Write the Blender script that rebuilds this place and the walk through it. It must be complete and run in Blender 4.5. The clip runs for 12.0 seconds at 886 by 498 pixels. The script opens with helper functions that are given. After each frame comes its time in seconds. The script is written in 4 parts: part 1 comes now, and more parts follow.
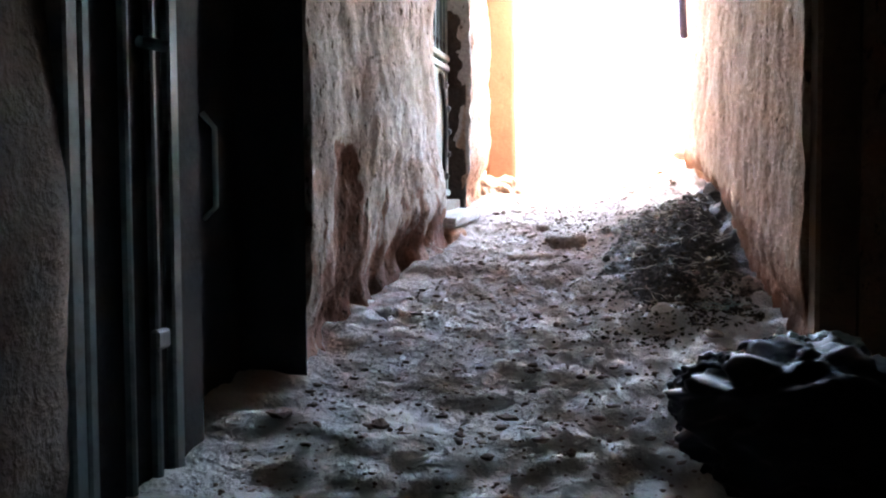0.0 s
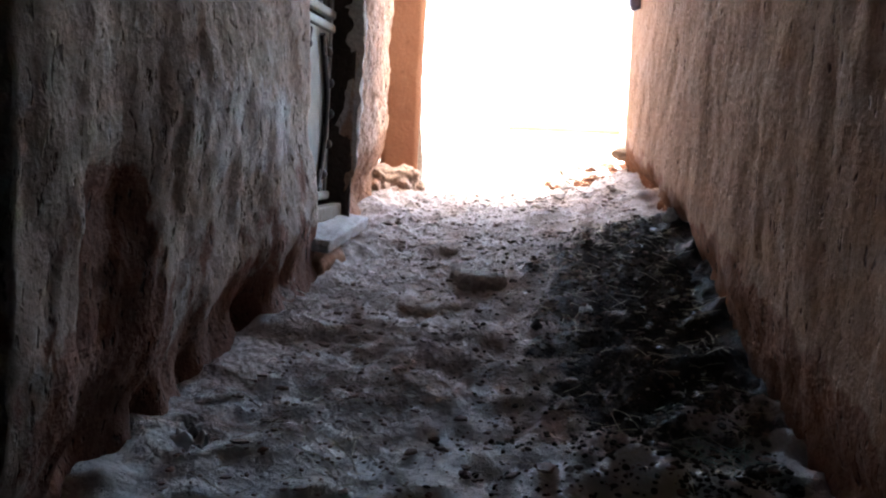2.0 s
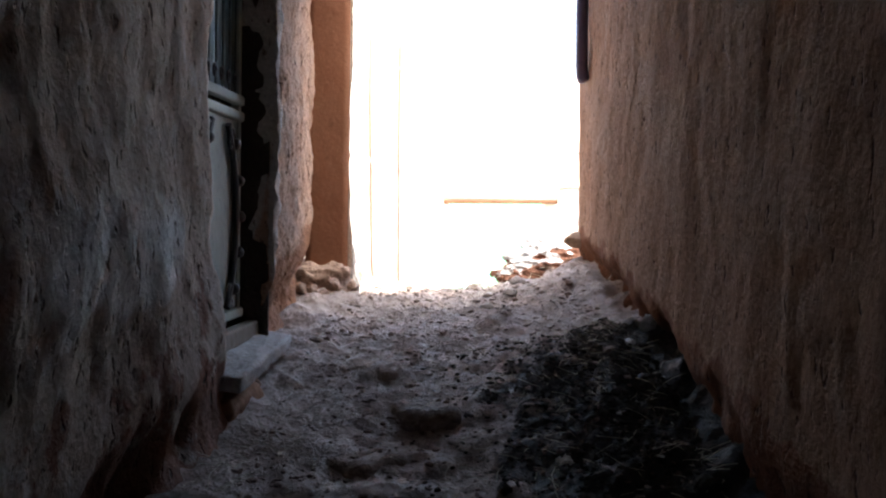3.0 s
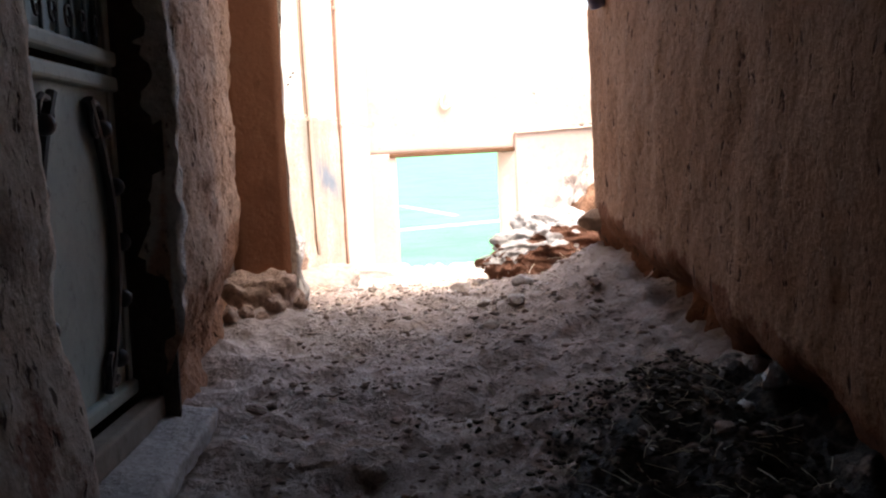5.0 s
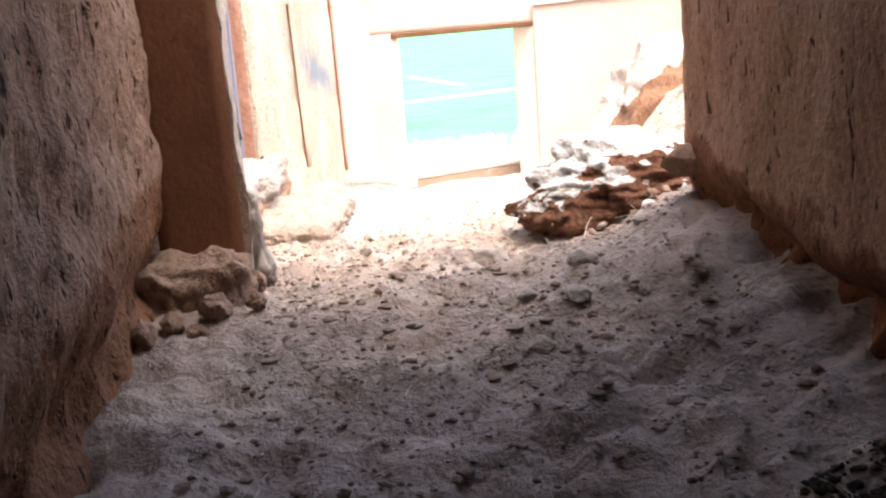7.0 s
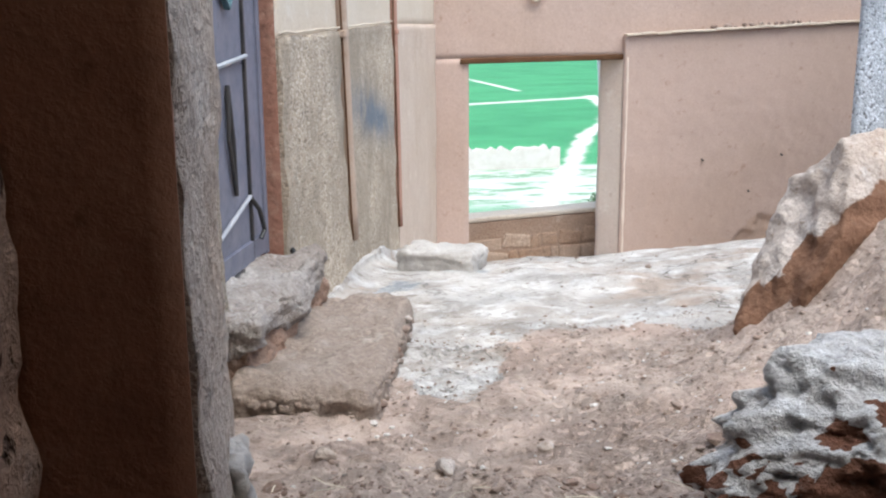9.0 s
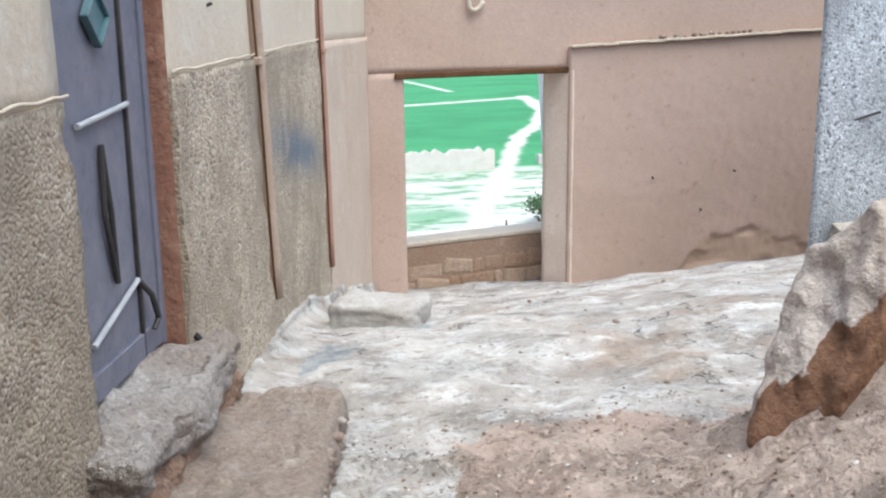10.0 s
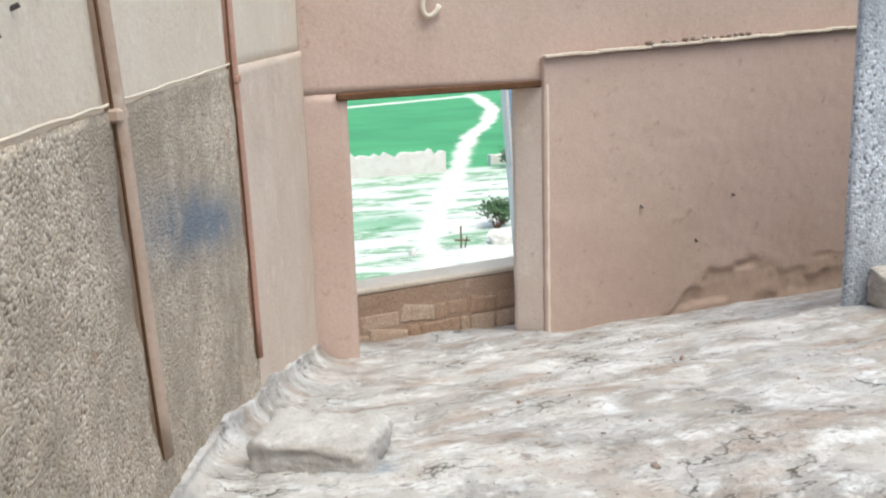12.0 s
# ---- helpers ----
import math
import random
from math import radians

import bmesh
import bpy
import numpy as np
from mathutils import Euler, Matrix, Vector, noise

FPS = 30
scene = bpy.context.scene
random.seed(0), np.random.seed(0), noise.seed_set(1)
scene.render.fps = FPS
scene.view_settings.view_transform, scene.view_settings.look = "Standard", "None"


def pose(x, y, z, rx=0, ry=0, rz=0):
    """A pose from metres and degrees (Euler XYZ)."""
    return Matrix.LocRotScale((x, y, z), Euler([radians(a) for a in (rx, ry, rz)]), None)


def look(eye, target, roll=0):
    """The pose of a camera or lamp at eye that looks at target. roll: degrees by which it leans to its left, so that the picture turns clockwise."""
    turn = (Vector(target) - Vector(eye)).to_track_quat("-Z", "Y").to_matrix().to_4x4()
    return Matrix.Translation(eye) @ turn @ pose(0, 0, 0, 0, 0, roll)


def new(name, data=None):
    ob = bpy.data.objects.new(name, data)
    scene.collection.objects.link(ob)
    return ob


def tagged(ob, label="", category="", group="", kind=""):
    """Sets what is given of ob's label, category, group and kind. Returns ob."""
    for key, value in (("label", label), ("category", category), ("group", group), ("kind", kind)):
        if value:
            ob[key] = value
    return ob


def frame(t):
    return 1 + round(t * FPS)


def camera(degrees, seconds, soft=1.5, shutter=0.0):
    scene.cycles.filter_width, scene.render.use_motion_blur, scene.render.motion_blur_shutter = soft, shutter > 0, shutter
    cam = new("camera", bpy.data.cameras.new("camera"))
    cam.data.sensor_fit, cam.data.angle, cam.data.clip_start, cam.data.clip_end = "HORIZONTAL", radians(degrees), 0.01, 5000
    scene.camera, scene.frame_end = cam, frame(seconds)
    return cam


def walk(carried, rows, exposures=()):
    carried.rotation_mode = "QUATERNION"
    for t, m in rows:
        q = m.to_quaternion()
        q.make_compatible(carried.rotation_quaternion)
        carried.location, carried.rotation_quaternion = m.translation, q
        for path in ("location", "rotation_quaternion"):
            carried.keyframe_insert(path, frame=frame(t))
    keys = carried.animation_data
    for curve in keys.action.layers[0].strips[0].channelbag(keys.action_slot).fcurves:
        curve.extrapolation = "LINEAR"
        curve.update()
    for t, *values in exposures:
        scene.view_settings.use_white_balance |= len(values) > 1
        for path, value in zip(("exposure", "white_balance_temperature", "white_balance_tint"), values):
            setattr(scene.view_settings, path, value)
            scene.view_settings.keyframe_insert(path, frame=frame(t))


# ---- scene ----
cam = camera(47.9, 12.0, soft=2.2)
PATH = [
    (0, (0.023, -0.358, 0.769), (0.047, 1.639, 0.664), -0.4),
    (0.5, (-0.021, 0.348, 0.855), (0.131, 2.334, 0.669), 1.0),
    (1, (0.093, 0.696, 0.935), (0.205, 2.69, 0.824), 1.6),
    (1.5, (0.182, 1.127, 1.007), (0.36, 3.112, 0.847), 3.0),
    (2, (0.201, 1.588, 1.112), (0.427, 3.566, 0.912), 3.1),
    (2.5, (0.267, 2.065, 1.189), (0.519, 4.042, 1.016), -0.1),
    (3, (0.289, 2.487, 1.296), (0.641, 4.455, 1.231), 0.9),
    (3.5, (0.271, 2.925, 1.398), (0.772, 4.858, 1.286), -1.1),
    (5.3, (0.474, 4.525, 1.545), (0.944, 6.456, 1.322), -2.5),
    (5.5, (0.517, 4.716, 1.58), (1.008, 6.627, 1.253), -2.1),
    (6, (0.555, 5.143, 1.614), (1.023, 7.056, 1.27), 0.4),
    (6.5, (0.63, 5.479, 1.651), (1.099, 7.396, 1.323), -2.8),
    (6.7, (0.704, 5.635, 1.657), (1.16, 7.547, 1.286), -3.9),
    (8.3, (0.927, 7.105, 1.847), (1.215, 9.017, 1.336), -1.5),
    (8.5, (0.955, 7.305, 1.878), (1.227, 9.226, 1.392), -1.2),
    (9, (1.001, 7.848, 1.985), (1.346, 9.77, 1.551), -0.4),
    (9.5, (1.097, 8.373, 2.027), (1.584, 10.278, 1.664), -1.6),
    (10, (1.164, 8.812, 2.122), (1.636, 10.707, 1.687), -0.7),
    (10.5, (1.219, 9.36, 2.178), (1.851, 11.204, 1.731), -0.9),
    (11, (1.375, 9.79, 2.212), (1.977, 11.63, 1.708), -2.9),
    (11.5, (1.486, 10.223, 2.243), (2.084, 12.076, 1.785), -1.8),
    (12, (1.606, 10.7, 2.233), (2.17, 12.568, 1.792), -1.8),
]
EXPOSURES = ((0, 7.2, 7000, 8), (0.5, 7.1, 7000, 8), (1.0, 6.3, 6900, 8), (1.5, 5.8, 6900, 9), (2.5, 4.45, 6700, 6), (3.5, 3.1, 6600, 8), (5.5, 2.6, 7300, 13), (6.5, 2.8, 7300, 13), (8.5, 1.2, 6100, 6), (9.5, 0.88, 6000, 2), (12, 0.8, 6250, 1))
walk(cam, [(t, look(eye, target, roll)) for t, eye, target, roll in PATH], EXPOSURES)

PROFILE = ((-60, -1.2), (-3, -0.72), (0, -0.42), (2, -0.17), (4.2, 0.08), (5.7, 0.31), (7, 0.5), (8.3, 0.68), (9.2, 0.79), (10.4, 0.68), (11.2, 0.53), (12, 0.45), (13.2, 0.38),
           (14.4, 0.31), (15.3, 0.15), (17.3, -0.32), (19.6, -0.92), (20.3, -1.07), (22, -1.35), (24, -1.7), (40, -8.6), (48, -9.0), (400, -9.0), (900, 6), (3000, 120))


TRACK = ((40, 11.5), (60, 15.7), (75, 21.4), (88, 26.6), (107, 33.9), (120, 40.5), (135, 46.5), (154, 51.4), (170, 54.5), (400, 130))


# ---- world and light: an overcast day ----
world = bpy.data.worlds.new("overcast_sky")
scene.world = world
world.use_nodes = True
sky = world.node_tree.nodes.new("ShaderNodeTexSky")
sky.sky_type, sky.sun_disc, sky.sun_elevation, sky.sun_rotation = "NISHITA", False, radians(67), radians(155)
sky.air_density, sky.dust_density, sky.ozone_density = 1.0, 4.0, 1.0
back = world.node_tree.nodes["Background"]
world.node_tree.links.new(sky.outputs[0], back.inputs[0])
back.inputs[1].default_value = 0.15
sun = new("sun", bpy.data.lights.new("sun", "SUN"))
sun.data.energy, sun.data.angle, sun.data.color = 1.5, radians(60), (1.0, 0.96, 0.9)
sun.matrix_world = look((1.6, -3.4, 9), (0, 0, 0))


# ---- materials ----
def nodes_of(name):
    m = bpy.data.materials.new(name)
    m.use_nodes = True
    t = m.node_tree
    return m, t, t.nodes["Principled BSDF"]


def add(t, kind, **values):
    n = t.nodes.new(kind)
    for key, value in values.items():
        n.inputs[key.replace("_", " ")].default_value = value
    return n


def mixed(t, fac, a, b, blend="MIX"):
    n = t.nodes.new("ShaderNodeMix")
    n.data_type, n.blend_type = "RGBA", blend
    for slot, v in ((0, fac), (6, a), (7, b)):
        if isinstance(v, bpy.types.NodeSocket):
            t.links.new(v, n.inputs[slot])
        elif slot == 0:
            n.inputs[0].default_value = v
        else:
            n.inputs[slot].default_value = (*v, 1)
    return n.outputs[2]


def step(t, value, lo, hi):
    n = t.nodes.new("ShaderNodeMapRange")
    n.inputs[1].default_value, n.inputs[2].default_value = lo, hi
    t.links.new(value, n.inputs[0])
    return n.outputs[0]


def coords(t, scale=(1, 1, 1)):
    c, m = t.nodes.new("ShaderNodeTexCoord"), t.nodes.new("ShaderNodeMapping")
    m.inputs[3].default_value = scale
    t.links.new(c.outputs["Object"], m.inputs[0])
    return m.outputs[0]


def speckle(t, where, scale, detail=4.0, rough=0.6):
    n = add(t, "ShaderNodeTexNoise", Scale=scale, Detail=detail, Roughness=rough)
    t.links.new(where, n.inputs[0])
    return n.outputs[0]


def bump(t, shader, height, strength, distance):
    b = add(t, "ShaderNodeBump", Strength=strength, Distance=distance)
    t.links.new(height, b.inputs["Height"])
    t.links.new(b.outputs[0], shader.inputs["Normal"])
    return b


def earthy(name, a, b, dark, light, scale=1.0, rough=0.95, relief=0.02, stretch=(1, 1, 1), grit=38.0, attribute=None, stain=None, darkness=0.5, chalk=None, pits=0.0):
    """Earth, plaster, stone or concrete: two tones, dark and light flecks, grit; an attribute may lay a second colour (stain) over it."""
    m, t, s = nodes_of(name)
    w, ws = coords(t), coords(t, stretch)
    c = mixed(t, step(t, speckle(t, w, 1.3 * scale, 5), 0.35, 0.65), a, b)
    c = mixed(t, step(t, speckle(t, ws, 5 * scale, 6, 0.7), 0.56, 0.72), c, light)
    if stain:
        at = t.nodes.new("ShaderNodeAttribute")
        at.attribute_name = attribute
        edge = t.nodes.new("ShaderNodeMath")
        edge.operation = "ADD"
        t.links.new(at.outputs["Fac"], edge.inputs[0])
        wob = step(t, speckle(t, w, 4, 6, 0.65), 0.3, 0.7)
        half = t.nodes.new("ShaderNodeMath")
        half.operation, half.inputs[1].default_value = "MULTIPLY_ADD", 0.8
        half.inputs[2].default_value = -0.4
        t.links.new(wob, half.inputs[0])
        t.links.new(half.outputs[0], edge.inputs[1])
        c = mixed(t, step(t, edge.outputs[0], 0.42, 0.58), c, stain)
        if chalk:
            c = mixed(t, step(t, edge.outputs[0], -0.35, -0.75), c, chalk)
    c = mixed(t, step(t, speckle(t, ws, 14 * scale, 5, 0.7), 0.6, 0.74), c, dark)
    fine = speckle(t, w, grit, 3, 0.7)
    c = mixed(t, darkness, c, mixed(t, step(t, fine, 0.3, 0.7), (0.45, 0.43, 0.42), (1.3, 1.3, 1.3)), "MULTIPLY")
    t.links.new(c, s.inputs["Base Color"])
    s.inputs["Roughness"].default_value = rough
    s.inputs["Specular IOR Level"].default_value = 0.2
    total = t.nodes.new("ShaderNodeMath")
    total.operation, total.inputs[1].default_value = "MULTIPLY_ADD", 0.5
    t.links.new(fine, total.inputs[0])
    t.links.new(speckle(t, w, 18 * scale, 5, 0.65), total.inputs[2])
    more = t.nodes.new("ShaderNodeMath")
    more.operation, more.inputs[1].default_value = "MULTIPLY_ADD", 0.85
    t.links.new(speckle(t, ws, 7 * scale, 6, 0.6), more.inputs[0])
    t.links.new(total.outputs[0], more.inputs[2])
    height = more.outputs[0]
    if pits:
        # straw holes and flaked spots: small upright hollows
        hole = step(t, speckle(t, coords(t, (1.2, 1.2, 0.6)), 24, 3, 0.55), 0.61, 0.7)
        c = mixed(t, hole, c, tuple(0.5 * v for v in dark))
        t.links.new(c, s.inputs["Base Color"])
        deep = t.nodes.new("ShaderNodeMath")
        deep.operation, deep.inputs[1].default_value = "MULTIPLY_ADD", -pits
        t.links.new(hole, deep.inputs[0])
        t.links.new(height, deep.inputs[2])
        height = deep.outputs[0]
    bump(t, s, height, 0.9, relief)
    return m


def paint(name, colour, worn, rough=0.45, metal=0.0, grain=30.0):
    """Painted or bare metal, wood or plastic with worn, dusty patches."""
    m, t, s = nodes_of(name)
    w = coords(t)
    c = mixed(t, step(t, speckle(t, w, 3, 6, 0.7), 0.45, 0.7), colour, worn)
    c = mixed(t, step(t, speckle(t, w, grain, 4), 0.55, 0.8), c, tuple(0.6 * v for v in colour))
    t.links.new(c, s.inputs["Base Color"])
    s.inputs["Metallic"].default_value = metal
    vary = t.nodes.new("ShaderNodeMapRange")
    vary.inputs[1].default_value, vary.inputs[2].default_value = 0.3, 0.7
    vary.inputs[3].default_value, vary.inputs[4].default_value = max(0.1, rough - 0.12), min(1.0, rough + 0.15)
    t.links.new(speckle(t, w, 9, 4), vary.inputs[0])
    t.links.new(vary.outputs[0], s.inputs["Roughness"])
    s.inputs["Specular IOR Level"].default_value = 0.5 if rough < 0.55 else 0.2
    bump(t, s, speckle(t, w, grain, 3), 0.25, 0.004)
    return m


def roughcast(name, base, light, dark, size=70.0, relief=0.012, low=None, low_z=(0.0, 0.0)):
    """Thrown plaster: pebbly grains, pale and dark, over a base tone."""
    m, t, s = nodes_of(name)
    w = coords(t)
    v = add(t, "ShaderNodeTexVoronoi", Scale=size)
    t.links.new(w, v.inputs[0])
    sep = t.nodes.new("ShaderNodeSeparateColor")
    t.links.new(v.outputs["Color"], sep.inputs[0])
    c = mixed(t, step(t, sep.outputs[0], 0.55, 0.9), base, light)
    c = mixed(t, step(t, sep.outputs[1], 0.72, 0.95), c, dark)
    c = mixed(t, step(t, speckle(t, coords(t, (1, 1, 0.6)), 1.6, 6, 0.65), 0.42, 0.66), c, tuple(0.66 * x for x in base))
    c = mixed(t, step(t, speckle(t, w, 6, 5, 0.7), 0.6, 0.75), c, low or tuple(0.8 * x for x in base))
    at = t.nodes.new("ShaderNodeAttribute")
    at.attribute_name = "bare"
    both = t.nodes.new("ShaderNodeMath")
    both.operation = "MULTIPLY"
    t.links.new(at.outputs["Fac"], both.inputs[0])
    t.links.new(step(t, speckle(t, coords(t, (1, 1, 0.5)), 5, 5, 0.65), 0.3, 0.52), both.inputs[1])
    c = mixed(t, both.outputs[0], c, (0.16, 0.18, 0.21))
    t.links.new(c, s.inputs["Base Color"])
    s.inputs["Roughness"].default_value = 0.95
    s.inputs["Specular IOR Level"].default_value = 0.2
    grains = t.nodes.new("ShaderNodeMath")
    grains.operation, grains.inputs[1].default_value = "MULTIPLY_ADD", -1.2
    t.links.new(v.outputs["Distance"], grains.inputs[0])
    t.links.new(speckle(t, w, 25, 4), grains.inputs[2])
    bump(t, s, grains.outputs[0], 0.9, relief)
    return m


def ground_material():
    m, t, s = nodes_of("trodden_earth_and_cement")
    w = coords(t)

    def mask(name):
        n = t.nodes.new("ShaderNodeAttribute")
        n.attribute_name = name
        return n.outputs["Fac"]

    def ragged(name, scale, depth):
        a = t.nodes.new("ShaderNodeMath")
        a.operation = "MULTIPLY_ADD"
        t.links.new(step(t, speckle(t, w, scale, 7, 0.68), 0.3, 0.7), a.inputs[0])
        a.inputs[1].default_value = depth
        t.links.new(mask(name), a.inputs[2])
        return step(t, a.outputs[0], 0.45 + depth / 2, 0.6 + depth / 2)

    dirt = mixed(t, step(t, speckle(t, w, 1.7, 6), 0.35, 0.65), (0.38, 0.29, 0.245), (0.47, 0.385, 0.335))
    dirt = mixed(t, step(t, speckle(t, w, 26, 6, 0.72), 0.57, 0.68), dirt, (0.14, 0.095, 0.072))
    dirt = mixed(t, step(t, speckle(t, w, 7, 6, 0.7), 0.52, 0.68), dirt, (0.27, 0.2, 0.16))
    dirt = mixed(t, step(t, speckle(t, w, 40, 3, 0.6), 0.64, 0.74), dirt, (0.45, 0.38, 0.33))
    dung = mixed(t, step(t, speckle(t, w, 18, 6, 0.75), 0.45, 0.65), (0.035, 0.028, 0.022), (0.12, 0.1, 0.08))
    dirt = mixed(t, ragged("dung", 3.5, 1.0), dirt, dung)
    dust = mixed(t, step(t, speckle(t, w, 3, 5), 0.4, 0.6), (0.6, 0.575, 0.54), (0.5, 0.47, 0.435))
    dirt = mixed(t, ragged("dust", 3, 0.7), dirt, dust)
    cement = mixed(t, step(t, speckle(t, w, 1.6, 7, 0.62), 0.38, 0.6), (0.35, 0.315, 0.285), (0.49, 0.47, 0.45))
    cement = mixed(t, step(t, speckle(t, w, 5, 6, 0.7), 0.5, 0.62), cement, (0.57, 0.56, 0.55))
    cement = mixed(t, step(t, speckle(t, coords(t, (1, 1.5, 1)), 1.1, 6, 0.65), 0.53, 0.64), cement, (0.36, 0.295, 0.25))
    cement = mixed(t, step(t, speckle(t, coords(t, (1, 2.2, 1)), 7, 7, 0.7), 0.57, 0.64), cement, (0.26, 0.225, 0.2))
    cement = mixed(t, step(t, speckle(t, w, 30, 5, 0.7), 0.6, 0.7), cement, (0.17, 0.15, 0.13))
    crack = add(t, "ShaderNodeTexVoronoi", Scale=1.9)
    crack.feature = "DISTANCE_TO_EDGE"
    wobble = add(t, "ShaderNodeTexNoise", Scale=5.0, Detail=4.0)
    shift = t.nodes.new("ShaderNodeVectorMath")
    shift.operation = "MULTIPLY_ADD"
    shift.inputs[1].default_value = (0.5, 0.5, 0.5)
    t.links.new(w, wobble.inputs[0])
    t.links.new(wobble.outputs["Color"], shift.inputs[0])
    t.links.new(w, shift.inputs[2])
    t.links.new(shift.outputs[0], crack.inputs[0])
    line = t.nodes.new("ShaderNodeMath")
    line.operation = "MULTIPLY"
    t.links.new(step(t, crack.outputs["Distance"], 0.022, 0.004), line.inputs[0])
    t.links.new(step(t, speckle(t, w, 1.3, 4), 0.5, 0.6), line.inputs[1])
    cement = mixed(t, line.outputs[0], cement, (0.1, 0.085, 0.07))
    damp = mixed(t, step(t, speckle(t, w, 9, 6, 0.7), 0.4, 0.6), (0.25, 0.265, 0.285), (0.42, 0.43, 0.44))
    cement = mixed(t, ragged("damp", 4, 0.5), cement, damp)
    c = mixed(t, ragged("cement", 2.6, 0.9), dirt, cement)
    green = mixed(t, step(t, speckle(t, coords(t, (0.35, 0.6, 1)), 0.2, 6, 0.65), 0.35, 0.65), (0.045, 0.22, 0.09), (0.075, 0.31, 0.13))
    pale = mixed(t, step(t, speckle(t, coords(t, (0.5, 1.6, 1)), 0.3, 6, 0.65), 0.46, 0.58), (0.62, 0.62, 0.57), (0.2, 0.33, 0.2))
    pale = mixed(t, step(t, speckle(t, coords(t, (0.6, 1.4, 1)), 1.1, 6, 0.7), 0.5, 0.62), pale, (0.6, 0.6, 0.56))
    pale = mixed(t, step(t, speckle(t, coords(t, (0.6, 1.2, 1)), 0.8, 6, 0.75), 0.57, 0.66), pale, (0.1, 0.18, 0.09))
    far = mixed(t, mask("crop"), pale, green)
    far = mixed(t, mask("track"), far, (0.75, 0.7, 0.64))
    c = mixed(t, mask("far"), c, far)
    t.links.new(c, s.inputs["Base Color"])
    s.inputs["Roughness"].default_value = 0.85
    s.inputs["Specular IOR Level"].default_value = 0.4
    h = t.nodes.new("ShaderNodeMath")
    h.operation, h.inputs[1].default_value = "MULTIPLY_ADD", 0.4
    patchy = t.nodes.new("ShaderNodeMath")
    patchy.operation = "MULTIPLY"
    t.links.new(step(t, speckle(t, w, 30, 5, 0.7), 0.45, 0.72), patchy.inputs[0])
    t.links.new(step(t, speckle(t, w, 2.6, 5), 0.38, 0.62), patchy.inputs[1])
    t.links.new(patchy.outputs[0], h.inputs[0])
    t.links.new(speckle(t, w, 9, 6, 0.6), h.inputs[2])
    even = t.nodes.new("ShaderNodeMath")
    even.operation = "MULTIPLY"
    t.links.new(h.outputs[0], even.inputs[0])
    t.links.new(step(t, mask("cement"), 2.2, 0.2), even.inputs[1])
    bump(t, s, even.outputs[0], 0.9, 0.07)
    return m


GROUND = ground_material()
MUD_GREY = earthy("grey_mud_plaster", (0.3, 0.235, 0.19), (0.4, 0.34, 0.29), (0.13, 0.08, 0.055), (0.5, 0.46, 0.43), stretch=(1, 1, 0.8), attribute="bare", stain=(0.16, 0.075, 0.048), relief=0.014, chalk=(0.5, 0.49, 0.48), pits=1.0)
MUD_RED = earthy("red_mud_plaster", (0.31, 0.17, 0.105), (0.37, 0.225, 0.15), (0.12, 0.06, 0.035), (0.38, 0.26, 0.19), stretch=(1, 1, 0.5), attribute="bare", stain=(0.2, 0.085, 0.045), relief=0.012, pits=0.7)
MUD_LUMPY = earthy("lumpy_red_mud", (0.36, 0.215, 0.145), (0.43, 0.29, 0.21), (0.14, 0.07, 0.045), (0.48, 0.36, 0.29), stretch=(1, 1, 0.7), attribute="bare", stain=(0.26, 0.13, 0.075), relief=0.022, pits=1.1, chalk=(0.52, 0.48, 0.44))
PILLAR = earthy("smooth_orange_earth_render", (0.22, 0.095, 0.055), (0.26, 0.12, 0.07), (0.18, 0.078, 0.042), (0.28, 0.14, 0.085), relief=0.005, darkness=0.15)
STRAW_MUD = earthy("straw_mud_plaster", (0.42, 0.33, 0.26), (0.5, 0.43, 0.37), (0.2, 0.15, 0.11), (0.62, 0.57, 0.52), stretch=(1, 1, 0.4), relief=0.03)
PINK = earthy("pink_earth_render", (0.45, 0.335, 0.275), (0.49, 0.37, 0.315), (0.36, 0.24, 0.185), (0.49, 0.37, 0.31), scale=0.6, relief=0.006, darkness=0.16, attribute="bare", stain=(0.45, 0.33, 0.262))
SMOOTH = earthy("pale_smooth_plaster", (0.55, 0.47, 0.38), (0.6, 0.53, 0.445), (0.46, 0.38, 0.31), (0.64, 0.59, 0.53), relief=0.006, darkness=0.14)
CAST_BEIGE = roughcast("beige_roughcast", (0.42, 0.352, 0.275), (0.58, 0.51, 0.43), (0.23, 0.185, 0.145), 72, 0.006, (0.3, 0.215, 0.15))
CAST_GREY = roughcast("grey_roughcast", (0.42, 0.44, 0.47), (0.62, 0.65, 0.69), (0.18, 0.185, 0.195), 42, 0.008)
BLUE_PLASTER = earthy("blue_grey_plaster", (0.2, 0.22, 0.27), (0.24, 0.26, 0.31), (0.15, 0.16, 0.2), (0.3, 0.32, 0.36), relief=0.004, darkness=0.12)
JAMB_RED = earthy("red_earth_jamb", (0.22, 0.105, 0.075), (0.28, 0.15, 0.11), (0.09, 0.045, 0.03), (0.34, 0.22, 0.165), relief=0.014, darkness=0.3)
PIPE_TAN = earthy("tan_limewash", (0.4, 0.3, 0.235), (0.44, 0.34, 0.275), (0.33, 0.22, 0.16), (0.49, 0.4, 0.33), relief=0.004, darkness=0.15)
